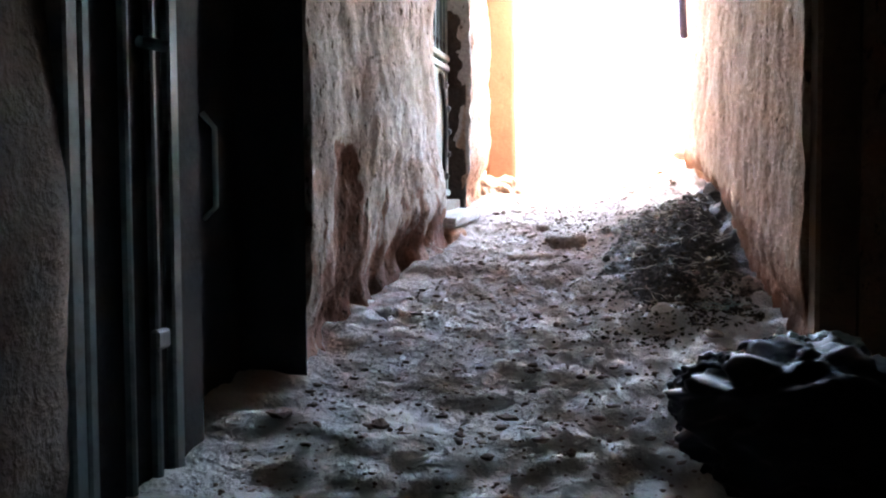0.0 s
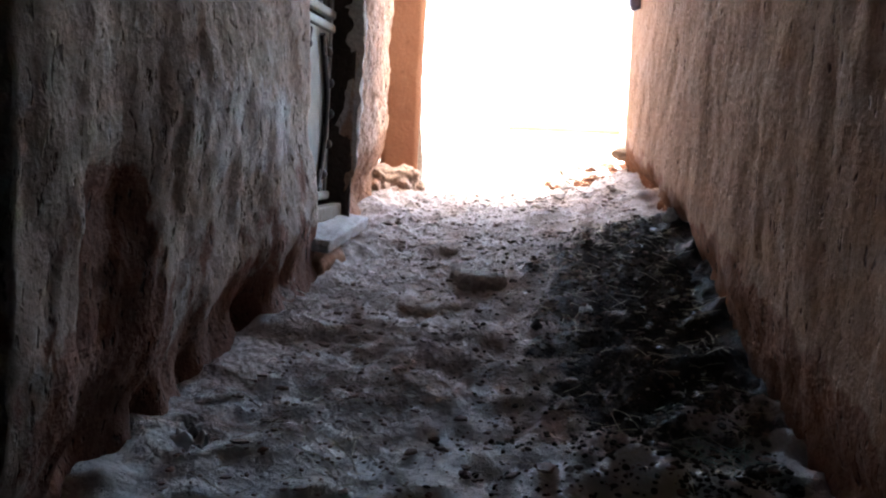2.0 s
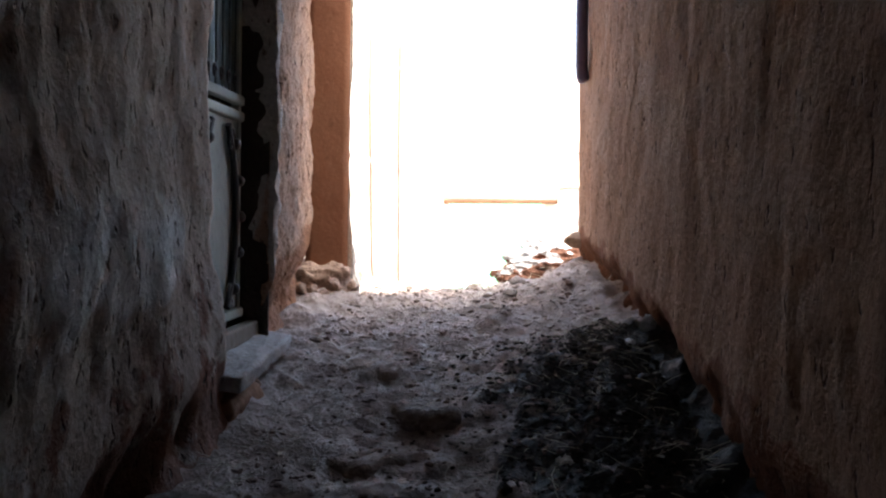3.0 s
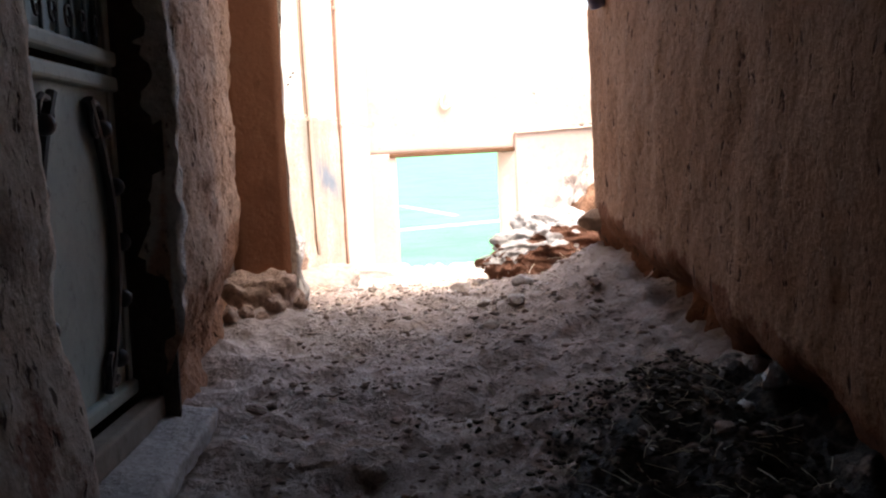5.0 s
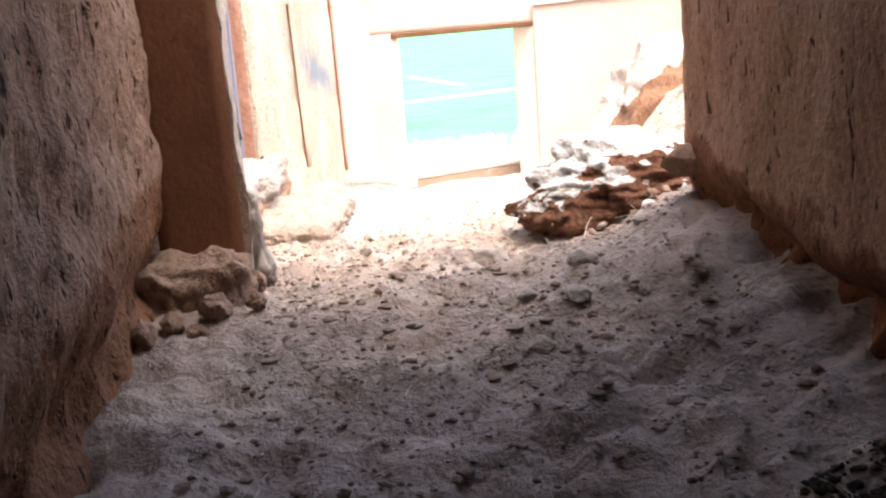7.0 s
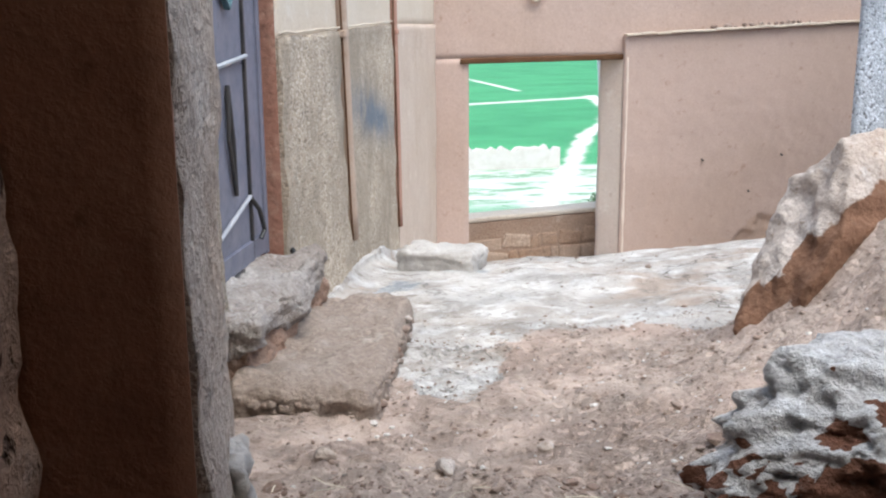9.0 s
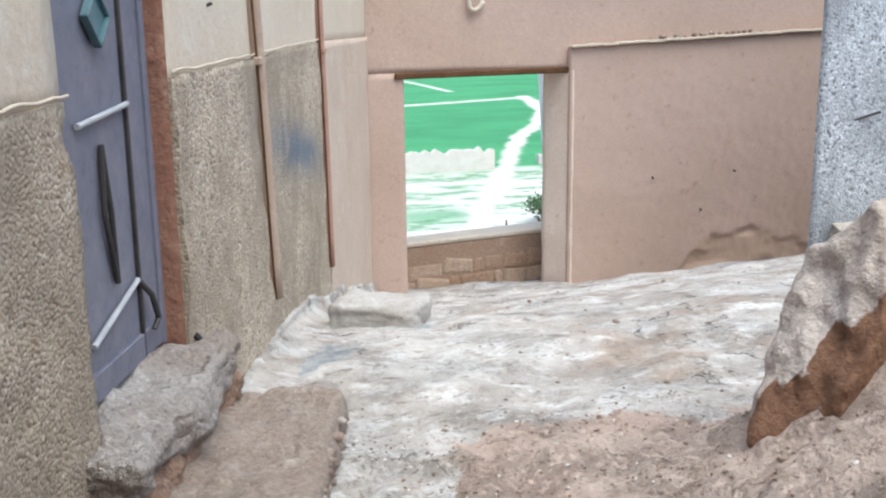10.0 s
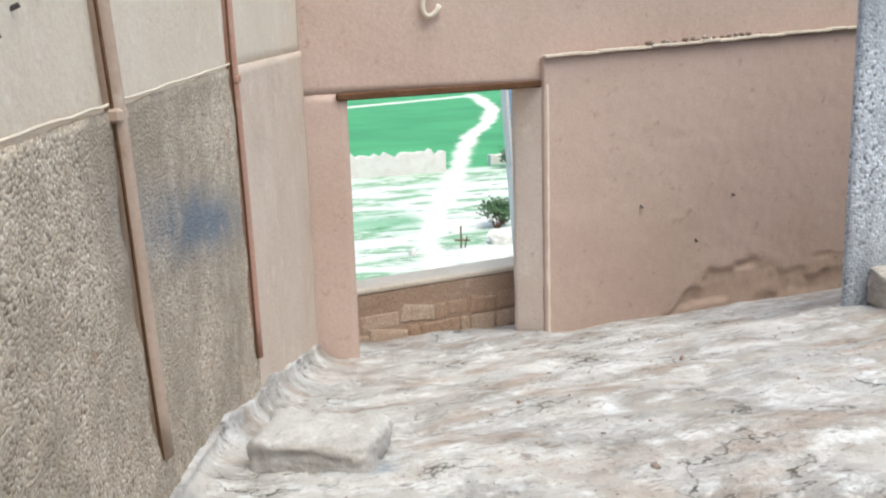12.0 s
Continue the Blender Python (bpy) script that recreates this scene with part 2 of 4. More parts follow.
KERB = earthy("pale_grey_cement", (0.37, 0.345, 0.32), (0.44, 0.42, 0.4), (0.26, 0.22, 0.19), (0.52, 0.5, 0.49), scale=1.5, relief=0.01, darkness=0.25)
JAMB_PALE = earthy("pale_pink_render", (0.66, 0.545, 0.46), (0.7, 0.6, 0.52), (0.5, 0.37, 0.29), (0.75, 0.67, 0.6), relief=0.006, darkness=0.15)
FOOT_EARTH = earthy("dusty_red_brown_earth", (0.3, 0.195, 0.145), (0.37, 0.265, 0.21), (0.13, 0.07, 0.045), (0.43, 0.33, 0.28), scale=1.5, relief=0.03)
STONE_PALE = earthy("pale_building_stone", (0.47, 0.34, 0.25), (0.53, 0.41, 0.32), (0.36, 0.24, 0.16), (0.6, 0.49, 0.4), scale=2, relief=0.015)
PIPE_PAINT = earthy("brown_pink_limewash", (0.37, 0.21, 0.16), (0.41, 0.25, 0.2), (0.28, 0.14, 0.1), (0.48, 0.37, 0.3), relief=0.004, darkness=0.2)
ROCK_PALE = earthy("pale_limestone", (0.4, 0.33, 0.28), (0.5, 0.45, 0.42), (0.2, 0.13, 0.09), (0.68, 0.66, 0.65), scale=1.3, relief=0.02, attribute="bare", stain=(0.19, 0.105, 0.068), darkness=0.4)
ROCK_GREY = earthy("grey_conglomerate", (0.46, 0.45, 0.445), (0.6, 0.6, 0.61), (0.2, 0.16, 0.14), (0.72, 0.73, 0.75), scale=1.7, relief=0.03, attribute="bare", stain=(0.15, 0.07, 0.045))
CEMENT = earthy("old_cement", (0.36, 0.31, 0.27), (0.46, 0.42, 0.38), (0.16, 0.12, 0.1), (0.6, 0.57, 0.54), scale=1.5, relief=0.02)
STEP = earthy("dusty_cement_step", (0.27, 0.215, 0.18), (0.33, 0.275, 0.24), (0.14, 0.1, 0.075), (0.4, 0.35, 0.31), scale=1.5, relief=0.03)
BROKEN = earthy("broken_cement", (0.34, 0.29, 0.26), (0.5, 0.47, 0.45), (0.13, 0.085, 0.065), (0.66, 0.64, 0.63), scale=2.0, relief=0.05)
MUDCAKE = earthy("caked_mud", (0.33, 0.235, 0.18), (0.42, 0.33, 0.275), (0.14, 0.09, 0.065), (0.5, 0.42, 0.37), scale=2.0, relief=0.04)
STONE = earthy("orange_building_stone", (0.4, 0.26, 0.175), (0.47, 0.335, 0.245), (0.26, 0.14, 0.08), (0.54, 0.42, 0.32), scale=2, relief=0.02)
MORTAR = earthy("earth_mortar", (0.36, 0.245, 0.175), (0.42, 0.3, 0.225), (0.27, 0.17, 0.12), (0.52, 0.41, 0.33), relief=0.02)
LIME = earthy("pale_ruin_wall", (0.62, 0.57, 0.52), (0.7, 0.66, 0.62), (0.5, 0.44, 0.38), (0.78, 0.76, 0.73), relief=0.02)
# near-black mud: the shade of the passage is put into this colour
SHADE_MUD = earthy("near_black_shade_mud", (0.055, 0.04, 0.031), (0.075, 0.056, 0.044), (0.035, 0.025, 0.018), (0.1, 0.075, 0.058), relief=0.02)
SLAB_STONE = earthy("worn_grey_sill_stone", (0.36, 0.33, 0.31), (0.44, 0.41, 0.39), (0.2, 0.16, 0.13), (0.56, 0.54, 0.52), scale=2, relief=0.012)
SLAB_WOOD = paint("greyed_timber", (0.2, 0.165, 0.13), (0.3, 0.26, 0.22), 0.85)
WHITE_PAINT = paint("dusty_white_paint", (0.34, 0.39, 0.355), (0.26, 0.29, 0.265), 0.6)
# black for the steel leaf and for the painted darkness of the doorway
BLACK_DOOR_SHADE = earthy("black_steel_and_doorway_shade", (0.008, 0.008, 0.009), (0.012, 0.012, 0.013), (0.004, 0.004, 0.004), (0.02, 0.018, 0.017), relief=0.003)
BLACK_IRON = paint("black_iron", (0.02, 0.02, 0.022), (0.06, 0.05, 0.045), 0.5)
BLUE_STEEL = paint("blue_grey_painted_steel", (0.15, 0.155, 0.205), (0.19, 0.19, 0.24), 0.45)
BLUE_PALE = paint("pale_worn_steel", (0.42, 0.43, 0.46), (0.3, 0.31, 0.35), 0.5)
TEAL_STEEL = paint("teal_painted_steel", (0.08, 0.16, 0.19), (0.12, 0.2, 0.23), 0.4)
OLD_STEEL = paint("dull_grey_green_steel", (0.12, 0.155, 0.16), (0.06, 0.06, 0.06), 0.6)
DARK_WOOD = paint("dark_brown_wood", (0.1, 0.05, 0.025), (0.15, 0.08, 0.045), 0.95)
BLACK_BAG = paint("black_plastic_sheet", (0.006, 0.007, 0.009), (0.01, 0.013, 0.017), 0.6)
TEAL_BAG = paint("pale_teal_plastic", (0.3, 0.45, 0.46), (0.4, 0.5, 0.52), 0.35)
WHITE_RAG = paint("dirty_white_plastic", (0.7, 0.69, 0.67), (0.5, 0.47, 0.44), 0.6)
LIMEWASH = paint("white_limewash", (0.78, 0.78, 0.77), (0.66, 0.65, 0.63), 0.8)
BLUE_TRIM = paint("faded_sky_blue_paint", (0.2, 0.38, 0.66), (0.4, 0.5, 0.64), 0.6)
RED_BIT = paint("red_wrapper", (0.6, 0.03, 0.03), (0.7, 0.2, 0.15), 0.4)
STRAW = paint("dry_straw", (0.68, 0.63, 0.5), (0.5, 0.45, 0.34), 0.8)
TUFT = paint("grey_green_stalks", (0.3, 0.42, 0.38), (0.4, 0.46, 0.4), 0.8)
WHITE_GRIT = earthy("pale_lime_chips", (0.6, 0.57, 0.54), (0.7, 0.68, 0.66), (0.4, 0.36, 0.33), (0.78, 0.77, 0.76), relief=0.005)
VIOLET_PIPE = paint("violet_grey_plastic", (0.13, 0.13, 0.22), (0.16, 0.1, 0.1), 0.45)
LEAF = paint("dusty_leaf", (0.06, 0.11, 0.05), (0.1, 0.15, 0.07), 0.7)
PEBBLE = earthy("pebble", (0.22, 0.15, 0.12), (0.36, 0.29, 0.25), (0.1, 0.07, 0.05), (0.5, 0.46, 0.43), scale=3, relief=0.01)


# ---- mesh helpers ----
def mesh_object(name, verts, faces, material, parent=None, label="", smooth=False, attributes=None):
    me = bpy.data.meshes.new(name)
    me.from_pydata([tuple(v) for v in verts], [], faces)
    me.materials.append(material)
    for key, values in (attributes or {}).items():
        me.attributes.new(key, "FLOAT", "POINT").data.foreach_set("value", np.asarray(values, dtype=np.float32))
    if smooth:
        me.shade_smooth()
    ob = new(name, me)
    ob.parent = parent
    return tagged(ob, label)


def part(name, bm, material, parent=None, label="", smooth=False):
    me = bpy.data.meshes.new(name)
    bmesh.ops.recalc_face_normals(bm, faces=bm.faces)
    bm.to_mesh(me)
    bm.free()
    me.materials.append(material)
    if smooth:
        me.shade_smooth()
    ob = new(name, me)
    ob.parent = parent
    return tagged(ob, label)


def block(size, m=Matrix(), bevel=0.0, bm=None, segments=1):
    """A box of that size about the pose m, its edges rounded."""
    bm = bm or bmesh.new()
    made = bmesh.ops.create_cube(bm, size=1, matrix=m @ Matrix.Diagonal((*size, 1)))
    if bevel:
        edges = list({e for v in made["verts"] for e in v.link_edges})
        bmesh.ops.bevel(bm, geom=edges, offset=bevel, segments=segments, affect="EDGES", profile=0.5)
    return bm


def rod(a, b, radius, sides=10, bm=None, r2=None):
    bm = bm or bmesh.new()
    a, b = Vector(a), Vector(b)
    m = Matrix.Translation((a + b) / 2) @ (b - a).to_track_quat("Z", "Y").to_matrix().to_4x4()
    bmesh.ops.create_cone(bm, cap_ends=True, segments=sides, radius1=radius, radius2=radius if r2 is None else r2, depth=(b - a).length, matrix=m)
    return bm


def tube(points, radius, sides=8, bm=None, closed=False):
    """A bent bar swept along points."""
    bm = bm or bmesh.new()
    pts = [Vector(p) for p in points]
    rings = []
    for i, p in enumerate(pts):
        d = (pts[min(i + 1, len(pts) - 1)] - pts[max(i - 1, 0)]).normalized()
        u = d.orthogonal().normalized() if i == 0 else (u - d * u.dot(d)).normalized()
        v = d.cross(u)
        rings.append([bm.verts.new(p + radius * (math.cos(k) * u + math.sin(k) * v)) for k in [2 * math.pi * j / sides for j in range(sides)]])
    for r, q in zip(rings, rings[1:]):
        for j in range(sides):
            bm.faces.new((r[j], r[(j + 1) % sides], q[(j + 1) % sides], q[j]))
    bm.faces.new(rings[0][::-1])
    bm.faces.new(rings[-1])
    return bm


def fbm(p, octaves=4):
    return noise.fractal(Vector(p), 0.9, 2.0, octaves, noise_basis="PERLIN_ORIGINAL")


def interp(table, v):
    return float(np.interp(v, [a for a, _ in table], [b for _, b in table]))


def smooth_step(v, lo, hi):
    k = min(1.0, max(0.0, (v - lo) / (hi - lo)))
    return k * k * (3 - 2 * k)


def wall(name, a, b, z0, z1, thick, material, amp=0.04, cell=0.06, side=1, shape=None, bare=None, label="", lean=0.0, seed=0.0, parent=None, top=None):
    """A wall whose uneven front runs from a to b (plan); the body lies to the left of that way when side is 1. shape(s, z) pushes the front outwards."""
    a, b = Vector((*a, 0)), Vector((*b, 0))
    way = (b - a).normalized()
    inward = Vector((-way.y, way.x, 0)) * side
    length = (b - a).length
    nu, nv = max(2, int(length / cell) + 1), max(2, int((z1 - z0) / cell) + 1)
    verts, marks = [], []
    for j in range(nv + 1):
        z = z0 + (z1 - z0) * j / nv
        for i in range(nu + 1):
            s = length * i / nu
            p = a + way * s
            zz = z if top is None else z0 + (top(s) - z0) * j / nv
            out = amp * (0.55 * fbm((p.x * 1.3 + seed, p.y * 1.3, zz * 1.5), 3) + 0.3 * fbm((p.x * 5, p.y * 5 + seed, zz * 4), 3))
            out += amp * 0.28 * fbm((p.x * 13, p.y * 13 + seed, zz * 9), 3)
            pit = fbm((p.x * 9 + 7, p.y * 9 + seed, zz * 5), 2)
            out -= amp * 0.9 * max(0.0, pit - 0.42)
            out += shape(s, zz) if shape else 0.0
            q = p - inward * (out - lean * (zz - z0))
            verts.append((q.x, q.y, zz))
            marks.append(bare(s, zz) if bare else 0.0)
    w = nu + 1
    faces = [(j * w + i, j * w + i + 1, (j + 1) * w + i + 1, (j + 1) * w + i) for j in range(nv) for i in range(nu)]
    base = len(verts)
    for j in (0, nv):
        for i in range(nu + 1):
            q = a + way * (length * i / nu) + inward * thick
            verts.append((q.x, q.y, verts[j * w + i][2]))
            marks.append(0.0)
    lo, hi = base, base + w
    for i in range(nu):
        faces.append((lo + i + 1, lo + i, hi + i, hi + i + 1))
        faces.append((i + 1, i, lo + i, lo + i + 1))
        faces.append((nv * w + i, nv * w + i + 1, hi + i + 1, hi + i))
    faces.append([lo] + [j * w for j in range(nv + 1)] + [hi])
    faces.append([hi + nu] + [j * w + nu for j in range(nv, -1, -1)] + [lo + nu])
    if side < 0:
        faces = [tuple(reversed(f)) for f in faces]
    ob = mesh_object(name, verts, faces, material, parent, label, True, {"bare": marks})
    flat = np.ones(len(faces), dtype=bool)
    flat[: nu * nv] = False
    ob.data.polygons.foreach_set("use_smooth", ~flat)
    return tagged(ob, kind="" if parent else "structure")


def boulder(name, centre, size, material, seed, rough=0.25, turn=0.0, detail=4, label="", category="rock", cut=0.75, bare=None, ridges=0.0, crumb=0.0):
    """A rock: a ball cut by random planes, then roughened."""
    rnd = random.Random(seed)
    bm = bmesh.new()
    bmesh.ops.create_icosphere(bm, subdivisions=detail, radius=1)
    planes = [(Vector((rnd.uniform(-1, 1), rnd.uniform(-1, 1), rnd.uniform(-0.4, 1))).normalized(), rnd.uniform(cut - 0.1, cut + 0.2)) for _ in range(11)]
    spin = pose(*centre, 0, 0, turn) @ Matrix.Diagonal((*size, 1))
    marks = []
    for v in bm.verts:
        p = v.co.copy()
        for n, d in planes:
            over = p.dot(n) - d
            if over > 0:
                p -= n * over * 0.92
        p *= 1 + rough * (0.5 * fbm(p * 1.6 + Vector((seed, 0, 0)), 3) + 0.25 * fbm(p * 5 + Vector((0, seed, 0)), 3) + ridges * (noise.ridged_multi_fractal(p * 2.4 + Vector((seed, seed, 0)), 0.9, 2.1, 5, 1.0, 2.0) - 1.1) + crumb * fbm(p * 13, 4))
        marks.append(bare(p) if bare else 0.0)
        v.co = spin @ p
    me = bpy.data.meshes.new(name)
    bm.to_mesh(me)
    bm.free()
    me.materials.append(material)
    me.attributes.new("bare", "FLOAT", "POINT").data.foreach_set("value", np.asarray(marks, dtype=np.float32))
    me.shade_smooth()
    return tagged(new(name, me), label, category)


# ---- the plan: lines of the walls ----
def left_x(y):
    return -0.37 + 0.237 * (y - 4.2)


def right_x(y):
    return 1.5 + 0.172 * (y - 3.7)


def alley_x(y):
    return 1.1 + 0.28 * (y - 12.95)


def middle_x(y):
    return 0.6 + 0.205 * (y - 4.2) if y < 11 else 1.994 + 0.32 * (y - 11)


def ground_z(x, y):
    """The earth and cement underfoot, with banks, heaps and the valley beyond."""
    z = interp(PROFILE, y)
    near = 1 - smooth_step(y, 19.0, 21.0)
    dx = x - middle_x(y)
    if y < 22:
        tunnel = 1 - smooth_step(y, 9.0, 10.0)
        z += tunnel * (0.1 * max(-1.3, min(1.3, dx)) * smooth_step(y, 2.5, 6) + 0.1 * min(1, abs(dx)) ** 2 * smooth_step(y, 2.5, 5))
        # heap of dung and litter along the right-hand wall
        z += 0.07 * smooth_step(x, right_x(y) - 0.85, right_x(y) - 0.15) * smooth_step(y, 4.6, 6.2) * (1 - smooth_step(y, 6.9, 7.8))
        z += 0.05 * smooth_step(x, right_x(y) - 0.7, right_x(y)) * smooth_step(y, 8.0, 8.8) * tunnel
        # bank of earth outside
        out = smooth_step(y, 8.9, 9.8) * (1 - smooth_step(y, 11.6, 12.5))
        z += out * (0.25 * max(0.0, min(x, 6.0) - 2.15) + 0.5 * max(0.0, min(x, 6.0) - 2.95))
        z += near * smooth_step(y, 12.5, 14) * 0.05 * max(-0.5, min(6.0, dx))
        if -4 < y and -2 < x < 12:
            calm = 1 - 0.6 * smooth_step(y, 12.2, 13.2)
            z += 0.05 * fbm((x * 1.3, y * 1.3, 0), 3) + 0.034 * calm * fbm((x * 4.4, y * 4.4, 3), 4)
            z += 0.028 * fbm((x * 11, y * 11, 6), 3) * (1 - smooth_step(y, 12.2, 13))
            heap = smooth_step(x, right_x(y) - 0.9, right_x(y) - 0.2) * smooth_step(y, 3.9, 4.6) * (1 - smooth_step(y, 6.9, 7.8))
            z += heap * 0.07 * fbm((x * 7, y * 7, 9), 4)
    return z


# ---- ground: one sheet out to the horizon ----
def build_ground():
    xs = np.concatenate([[-2500, -800, -250, -80, -30, -12, -6], np.arange(-3.2, 0, 0.08), np.arange(0, 3.6, 0.03), np.arange(3.6, 8, 0.11), np.arange(8, 62, 0.6), np.arange(62, 120, 4), [150, 250, 800, 2500]])
    ys = np.concatenate([[-2500, -500, -60, -15], np.arange(-4, 2.6, 0.12), np.arange(2.6, 11, 0.03), np.arange(11, 14.5, 0.045), np.arange(14.5, 18.6, 0.045), np.arange(18.6, 21.4, 0.1), [21.7, 22, 22.5, 23, 24, 26, 29, 33, 37], np.arange(40, 172, 0.9), np.arange(172, 240, 2.0), np.arange(240, 420, 10), [500, 700, 900, 1500, 3000]])
    verts, marks = [], {k: [] for k in ("cement", "damp", "dung", "dust", "far", "crop", "track")}
    for y in ys:
        for x in xs:
            x, y = float(x), float(y)
            verts.append((x, y, ground_z(x, y)))
            edge = 12.62 + 0.1 * math.sin(x * 3.1) - 0.9 * math.exp(-((x - 1.8) / 0.3) ** 2)
            marks["cement"].append(smooth_step(y, edge - 0.35, edge + 0.35))
            marks["damp"].append(math.exp(-((x - 1.72) / 0.34) ** 2 - ((y - 14.25 - 0.5 * (x - 1.72)) / 0.36) ** 2) + 0.6 * math.exp(-((x - 2.5) / 0.4) ** 2 - ((y - 15.0) / 0.25) ** 2))
            heap = smooth_step(x, right_x(y) - 1.05, right_x(y) - 0.4) * smooth_step(y, 3.9, 5.2) * (1 - smooth_step(y, 6.6, 7.9))
            marks["dung"].append(heap)
            marks["dust"].append((1 - smooth_step(y, 3.6, 6.9)) * (1 - heap))
            marks["far"].append(smooth_step(y, 22.5, 24))
            lane = 1 - smooth_step(abs(x - interp(TRACK, y)) + 0.5 * fbm((x * 0.9, y * 0.35, 0), 3), 0.1 + y * 0.0036, 0.5 + y * 0.0055)
            lane *= smooth_step(y, 46, 52) * (1 - smooth_step(y, 163, 166))
            across = 0.8 * (1 - smooth_step(abs(y - 151.5 - 0.44 * (x - 31)) + 0.6 * fbm((x * 0.5, y * 0.5, 3), 2), 0.5, 2.2)) * (1 - smooth_step(x, 52, 55))
            slant = 0.9 * (1 - smooth_step(abs(x - 45.6 + 0.01 * (y - 180)) + 0.2 * fbm((x, y * 0.2, 5), 2), 0.2, 0.9)) * smooth_step(y, 178, 181) * (1 - smooth_step(y, 225, 230))
            marks["track"].append(max(lane, across, slant))
            marks["crop"].append(max(smooth_step(y, 84, 86), 0.75 * math.exp(-((y - 66.5) / 2.2) ** 2) * (1 - smooth_step(x, 16.5, 17.5))))
    w = len(xs)
    faces = [(j * w + i, j * w + i + 1, (j + 1) * w + i + 1, (j + 1) * w + i) for j in range(len(ys) - 1) for i in range(w - 1)]
    ob = mesh_object("ground", verts, faces, GROUND, smooth=True, attributes=marks, label="trodden brown earth, pale worn cement and fields beyond")
    tagged(ob, category="ground", kind="structure")


build_ground()

# ---- covered passage ----
ROOF_Z = 3.7
FLOOR_Z = -1.4


def base_erosion(y0, slope):
    def push(s, z):
        y = y0 + s * slope
        h = z - interp(PROFILE, y)
        return -0.09 * math.exp(-((h - 0.12) / 0.16) ** 2) * (0.6 + 0.8 * abs(fbm((s * 2.2, z * 1.4, 4), 3)))
    return push


def undercut(s, z):
    """Ragged hollow worn along the foot of the wall, deepest where the floor climbs."""
    y = 3.5 + 0.985 * s
    h = z - interp(PROFILE, y) - 0.17
    depth = 0.05 + 0.13 * smooth_step(y, 5.6, 7.2) * (1 - smooth_step(y, 8.6, 9.1))
    lip = 0.2 + 0.1 * fbm((s * 2.4, 3, 7), 3)
    drip = 0.007 * fbm((s * 4.5, z * 0.8, 2), 3) + 0.012 * fbm((s * 1.3, z * 1.0, 8), 3)
    pock = -0.03 * max(0.0, fbm((s * 9, z * 4, 5), 3) - 0.45)
    return drip + pock - depth * (1 - smooth_step(h, lip - 0.12, lip + 0.05)) * (0.75 + 0.6 * fbm((s * 5, z * 6, 1), 3))


def bulge(s, z):
    cut = base_erosion(3.76, 0.973)(s, z)
    for at, height, depth in ((2.02, 0.32, 0.13), (1.0, 0.2, 0.09), (1.45, 0.24, 0.1), (2.45, 0.5, 0.08)):
        cut -= depth * math.exp(-((s - at) / 0.06) ** 2 - ((z - height) / 0.1) ** 2)
    hollow = smooth_step(s, 0.36, 0.42) * (1 - smooth_step(s, 0.6, 1.0)) * (1 - smooth_step(z, 0.85, 1.1))
    swell = 0.13 * smooth_step(s, 1.5, 2.7) * (1 - smooth_step(z, 0.55, 1.2))
    return cut + swell - 0.06 * hollow + 0.07 * math.exp(-((z - 1.18) / 0.3) ** 2) * smooth_step(s, 0.5, 1.3) * (1 - smooth_step(s, 2.0, 2.7))


def bare_left(s, z):
    h = z - interp(PROFILE, 3.76 + s)
    low = max(1 - smooth_step(h, 0.1, 0.42), 0.62 * (1 - smooth_step(h, 0.5, 0.85)))
    strip = smooth_step(s, 0.36, 0.41) * (1 - smooth_step(s, 0.66 + 0.5 * max(0, 1.05 - z), 0.85 + 0.5 * max(0, 1.05 - z))) * (1 - smooth_step(z, 0.95, 1.1))
    chalk = math.exp(-((z - 1.15) / 0.2) ** 2) * smooth_step(s, 0.8, 1.5) * (1 - smooth_step(s, 2.3, 2.9))
    return max(low * 0.8, strip) - 1.1 * chalk


def bare_right(s, z):
    h = z - interp(PROFILE, 3.6 + s)
    return 1 - smooth_step(h, 0.3, 0.6)


def bare_outer(s, z):
    return bare_right(s + 4.0, z) - 1.4 * (1 - smooth_step(s, 0.04 + 0.03 * fbm((z * 3, 1, 1), 2), 0.14)) * smooth_step(z, 0.75, 1.0)


def at_left(y):
    return (left_x(y), y)


def at_right(y):
    return (right_x(y), y)


# the wall nearest the start carries its shade as a near-black colour
wall("wall_left_entrance", at_left(-3), at_left(2.08), FLOOR_Z, ROOF_Z, 0.5, SHADE_MUD, 0.05, 0.08, label="rough mud wall of the passage, coloured near-black for shade")
wall("wall_left_middle", at_left(3.76), (0.06, 6.74), FLOOR_Z, ROOF_Z, 0.5, MUD_GREY, 0.042, 0.035, shape=bulge, bare=bare_left, label="flaking grey mud plaster over bare red earth", seed=2)
wall("wall_left_outer", (0.34, 7.67), (0.6, 9.5), FLOOR_Z, ROOF_Z, 0.55, MUD_LUMPY, 0.06, 0.03, shape=base_erosion(7.67, 0.973), bare=bare_outer, label="lumpy weathered red mud wall", seed=5)
# thin black sheet over the far jamb, in place of its shade
wall("wall_left_jamb_shade", (left_x(3.76) - 0.5, 3.74), (left_x(3.76) - 0.02, 3.74), FLOOR_Z, ROOF_Z, 0.015, BLACK_DOOR_SHADE, 0.0, 0.3)
wall("wall_right", at_right(3.5), at_right(9.18), FLOOR_Z, ROOF_Z, 0.55, MUD_RED, 0.022, 0.04, side=-1, shape=undercut, bare=bare_right, label="rough ochre red mud wall of the passage", seed=9)
